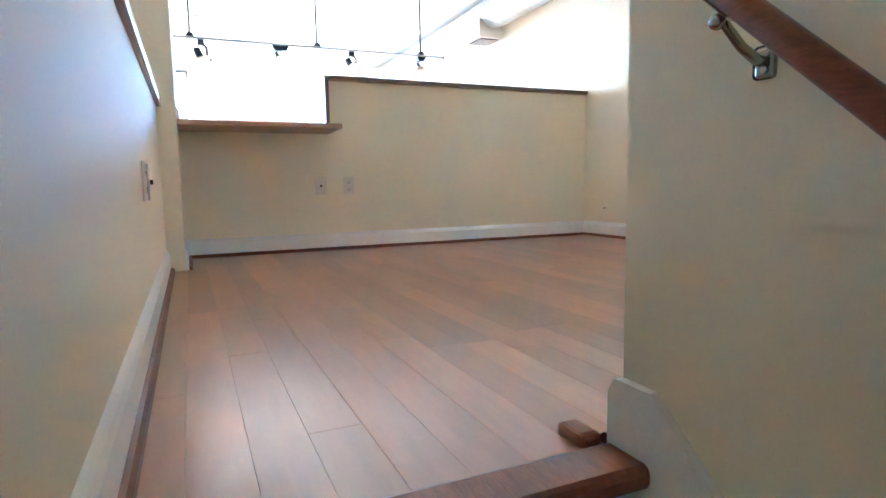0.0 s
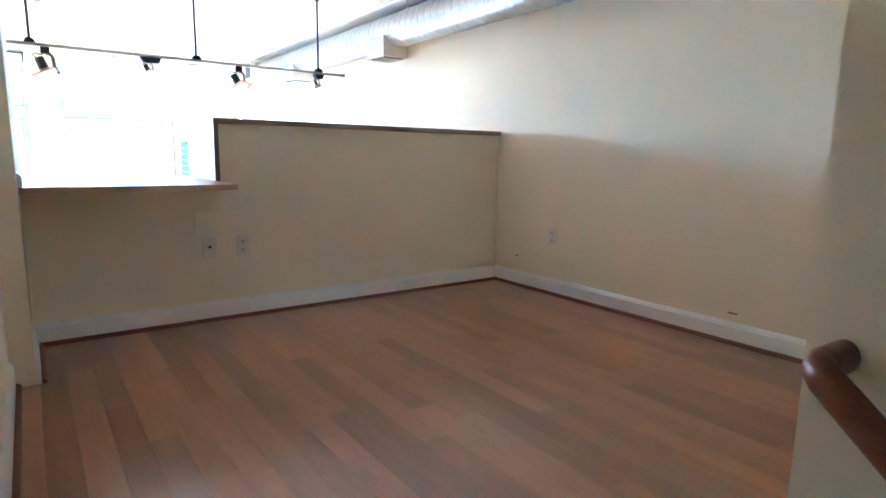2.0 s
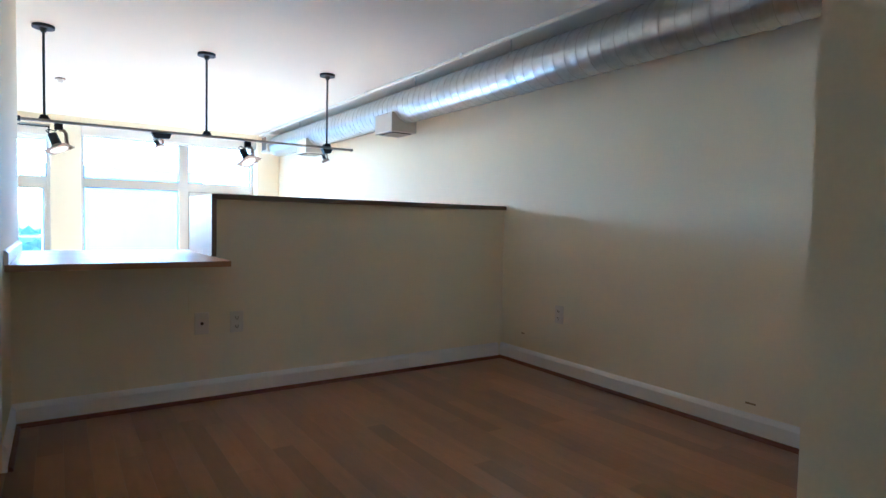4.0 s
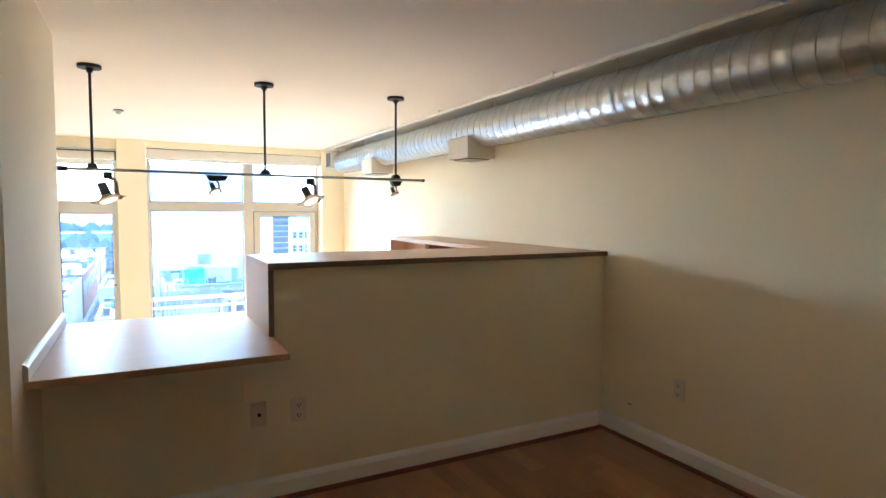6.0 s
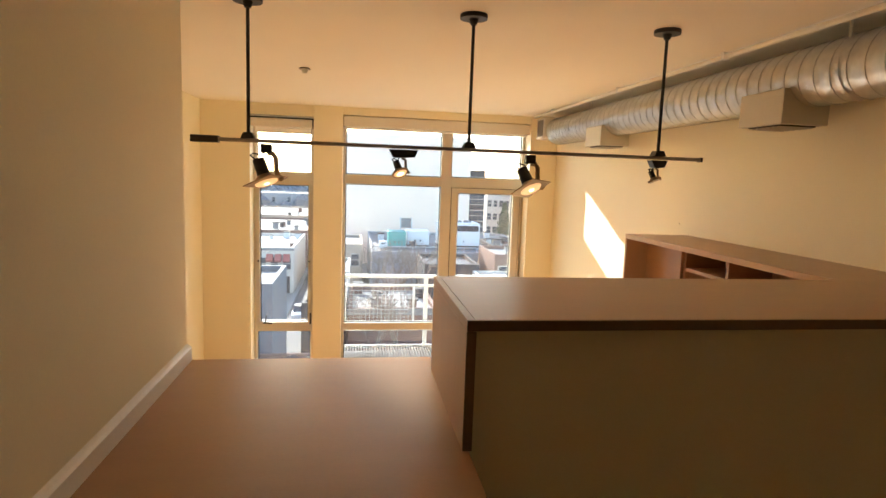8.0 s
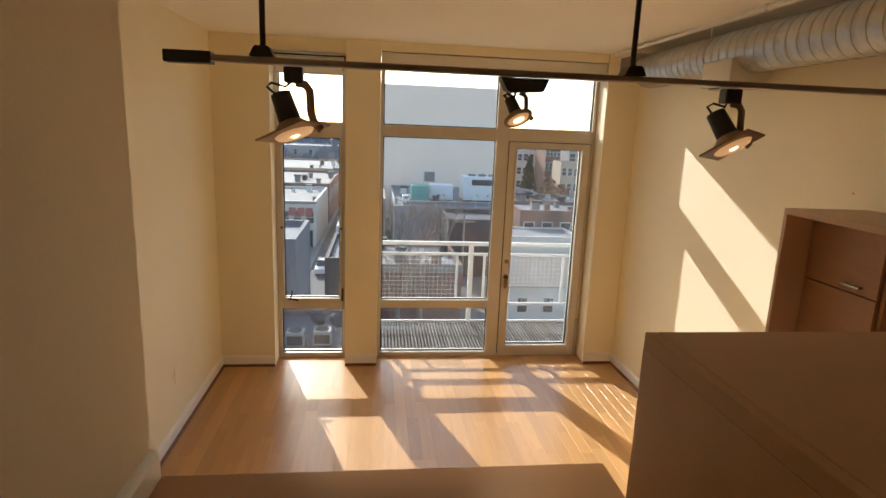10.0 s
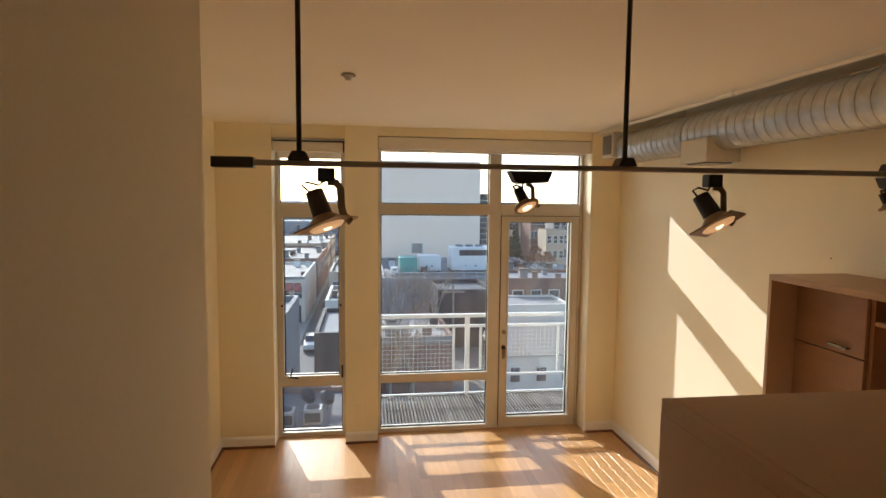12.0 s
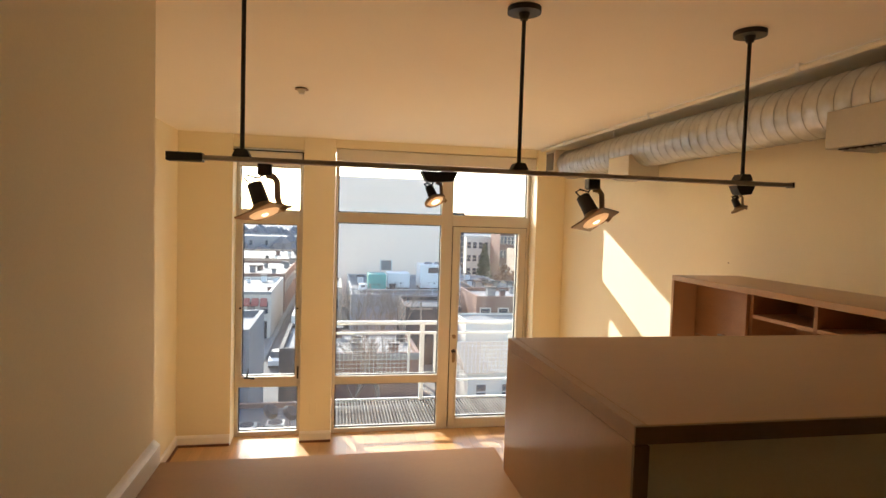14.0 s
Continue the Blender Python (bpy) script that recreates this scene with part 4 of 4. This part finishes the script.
for x, y, mat, lab in ((-3.9, 62.5, UNITW, "white parked car on the street"), (-2.9, 66.5, DARKB, "dark parked car on the street")):
    car = thing("car", (x, y, GZ), lab, "car")
    part("body", prism([(y - 2.1, GZ + 0.35), (y + 2.1, GZ + 0.35), (y + 2.1, GZ + 0.85), (y + 1.2, GZ + 0.95), (y - 1.5, GZ + 0.95), (y - 2.1, GZ + 0.8)], x - 0.85, x + 0.85), mat, car)
    part("cabin", prism([(y - 1.4, GZ + 0.951), (y + 0.9, GZ + 0.951), (y + 0.4, GZ + 1.45), (y - 0.9, GZ + 1.45)], x - 0.75, x + 0.75), PANEF, car)
    for a in (-1.3, 1.3):
        for s in (-0.8, 0.8):
            part("wheel", C(0.33, (x + s - 0.1, y + a, GZ + 0.33), (x + s + 0.1, y + a, GZ + 0.33), 14), DARKB, car)
structure("street", B(-5.4, -2.7, 44, 200, GZ + 0.01, GZ + 0.05), ASPHALT, "grey street between the houses", "road")
structure("pavement", B(-6.05, -5.45, 44, 200, GZ + 0.01, GZ + 0.16), ROOFW, "pale pavement along the street", "pavement")


def bare_tree(x, y, h, seed, label):
    rnd = random.Random(seed)
    t = thing("bare_tree", (x, y, GZ), label, "tree", "bare trees")
    trunk, twigs = bmesh.new(), bmesh.new()
    cyl(trunk, 0.22, (x, y, GZ), (x, y, GZ + h * 0.4), 8, 0.15)
    def grow(p, d, ln, r, depth):
        e = p + d * ln
        cyl(twigs, r, p, e, 5, r * 0.6)
        if depth:
            for _ in range(3):
                n = (d + Vector((rnd.uniform(-0.8, 0.8), rnd.uniform(-0.8, 0.8), rnd.uniform(-0.1, 0.6)))).normalized()
                grow(e, n, ln * rnd.uniform(0.55, 0.8), r * 0.6, depth - 1)
    for _ in range(5):
        grow(Vector((x, y, GZ + h * rnd.uniform(0.32, 0.4))), Vector((rnd.uniform(-0.6, 0.6), rnd.uniform(-0.6, 0.6), 1)).normalized(), h * 0.26, 0.06, 4)
    part("trunk", trunk, BARK, t)
    part("crown", twigs, BARK, t, "leafless spreading branches")


bare_tree(4.6, 44.5, 7.0, 3, "bare grey winter tree before the brick house")
bare_tree(8.0, 58.5, 8.5, 5, "bare branching winter tree")
bare_tree(5.2, 60.0, 8.0, 8, "bare branching winter tree")
bare_tree(3.9, 67.5, 6.6, 14, "slender bare tree before a grey wall")
bare_tree(6.9, 68.5, 6.4, 17, "slender bare tree before a grey wall")
bare_tree(2.9, 43.0, 6.2, 19, "bare grey winter tree before the brick house")


def leafy_tree(name, x, y, h, w, mat, label, seed, cone):
    rnd = random.Random(seed)
    t = thing(name, (x, y, GZ), label, "tree")
    part("trunk", C(0.25, (x, y, GZ), (x, y, GZ + h * 0.9), 8, 0.06), BARK, t)
    cr = bmesh.new()
    for _ in range(900 if cone else 420):
        u = rnd.random()
        r = w * ((1 - u) ** 0.8 if cone else math.sqrt(max(0, 1 - (2 * u - 1) ** 2))) * math.sqrt(rnd.random())
        a = rnd.uniform(0, 6.283)
        c = Vector((x + r * math.cos(a), y + r * math.sin(a), GZ + h * (0.25 + 0.75 * u)))
        s = rnd.uniform(0.18, 0.5)
        q = [c + Vector((rnd.uniform(-s, s), rnd.uniform(-s, s), rnd.uniform(-s, s))) for _ in range(4)]
        v = [cr.verts.new(p) for p in q]
        cr.faces.new(v[:3])
        cr.faces.new((v[0], v[2], v[3]))
    part("crown", cr, mat, t)


leafy_tree("conifer", 30.2, 112, 10.3, 1.9, NEEDLE, "dark green conifer among the houses", 4, True)
leafy_tree("russet_tree", 32.1, 105, 7.0, 1.8, RUST, "small russet leaved tree", 6, False)
leafy_tree("russet_tree", 35.4, 108, 5.6, 1.6, RUST, "small russet leaved tree", 7, False)
woods = bmesh.new()
rw = random.Random(11)
for _ in range(1600):
    x, y = rw.uniform(-120, 5), rw.uniform(160, 330)
    s = rw.uniform(1.2, 3.0)
    bmesh.ops.create_icosphere(woods, subdivisions=1, radius=s, matrix=Matrix.Translation((x, y, GZ + s + rw.uniform(0, 3.5) )) @ Matrix.Diagonal((1, 1, rw.uniform(0.8, 1.6), 1)))
tagged(part("woods", woods, HILL), "grey wooded belt far beyond the roofs", "woods", kind="stuff")
hills = bmesh.new()
prev = None
for i in range(81):
    x = -900 + 1800 * i / 80
    z = GZ + 16 + 9 * noise.noise(Vector((x * 0.006, 3.1, 0))) + 3 * noise.noise(Vector((x * 0.03, 7.7, 0)))
    a, b, c = hills.verts.new((x, 640, GZ)), hills.verts.new((x, 760, z)), hills.verts.new((x, 900, GZ))
    if prev:
        hills.faces.new((prev[0], a, b, prev[1]))
        hills.faces.new((prev[1], b, c, prev[2]))
    prev = (a, b, c)
structure("backdrop_hills", hills, HILL, "low hazy hills on the horizon", "hills")


# ---- roof clutter ----
def roof_vent(x, y, z, s, mat, label):
    v = thing("roof_vent", (x, y, z), label, "roof vent", "vents on the roofs")
    part("stack", B(x - 0.3 * s, x + 0.3 * s, y - 0.3 * s, y + 0.3 * s, z, z + 0.7 * s, bevel=0.03), mat, v)
    part("cap", B(x - 0.4 * s, x + 0.4 * s, y - 0.4 * s, y + 0.4 * s, z + 0.7 * s, z + 0.8 * s), DARKB, v)


rc = random.Random(31)
for x0, x1, y0, y1, z, n in ((-14, -6.6, 77, 91, -8.2, 10), (-12, -6.2, 95, 116, -7.8, 9), (-14, -7.5, 121, 148, -7.4, 8), (4.5, 24, 74, 96, -8.1, 12), (17, 29, 63, 69, -6.9, 9), (1.5, 7.5, 48, 55, -9.25, 5), (20.5, 33, 74, 87, -8.0, 12), (-2.2, 0.5, 61, 69, -8.6, 3)):
    for _ in range(n):
        mat, lab = rc.choice(((UNITW, "white roof vent with a dark cap"), (BRICKR, "brick chimney stack with a dark cap"), (ROOFG, "grey roof vent with a dark cap"), (DARKB, "dark metal vent on a flat roof")))
        roof_vent(rc.uniform(x0, x1), rc.uniform(y0, y1), z, rc.uniform(0.7, 1.5), mat, lab)
for x, y, h in ((-5.0, 112, 8.5), (9.6, 57.5, 7.0), (18.5, 69.5, 6.5)):
    p = thing("utility_pole", (x, y, GZ), "dark utility pole beside the street", "pole", "utility poles")
    part("mast", C(0.14, (x, y, GZ), (x, y, GZ + h), 8, 0.09), BARK, p)
    part("crossarm", B(x - 1.1, x + 1.1, y - 0.06, y + 0.06, GZ + h - 0.7, GZ + h - 0.55), BARK, p)

# ---- floor planks ----
def lay(floor, mat, x0, x1, y0, y1, z, width, seed, label_mesh):
    """Rows of planks along y with staggered ends; alike planks share a mesh."""
    rnd = random.Random(seed)
    cache = {}
    x = x0
    while x < x1 - 0.005:
        w = min(width, x1 - x)
        y = y0
        first = True
        while y < y1 - 0.005:
            ln = rnd.choice((0.6, 0.9, 1.2, 1.5)) * (rnd.uniform(0.3, 1) if first else 1)
            first = False
            ln = round(min(ln, y1 - y), 2) if y1 - y - ln > 0.15 else y1 - y
            key = (round(w, 3), round(ln, 3))
            if key not in cache:
                bm = bmesh.new()
                g = 0.0001
                e = 0.0006
                lo = [bm.verts.new(p) for p in ((g, g, -0.013), (w - g, g, -0.013), (w - g, ln - g, -0.013), (g, ln - g, -0.013))]
                md = [bm.verts.new((v.co.x, v.co.y, -0.0005)) for v in lo]
                hi = [bm.verts.new(p) for p in ((g + e, g + e, 0), (w - g - e, g + e, 0), (w - g - e, ln - g - e, 0), (g + e, ln - g - e, 0))]
                for a, b in ((lo, md), (md, hi)):
                    for k in range(4):
                        bm.faces.new((a[k], a[(k + 1) % 4], b[(k + 1) % 4], b[k]))
                bm.faces.new(hi)
                cache[key] = finish(label_mesh, bm, mat)
            o = new("plank", cache[key])
            o.parent = floor
            o.matrix_parent_inverse = Matrix.Translation(floor.location).inverted()
            o.location = (x, y, z)
            y += ln
        x += width


loft_floor = thing("floor_loft", (2.3, 3, 0), "reddish brown bamboo plank floor of the loft", "floor", kind="structure")
lay(loft_floor, PLANK, XW, XR, YS + 0.05, YH, 0.0, 0.092, 21, "plank")
living_floor = thing("floor_living", (1.8, 7, ZL), "honey coloured wooden plank floor of the living room", "floor", kind="structure")
lay(living_floor, HONEY, XL, XR, 5.25, YW - 0.05, ZL, 0.092, 23, "plank")
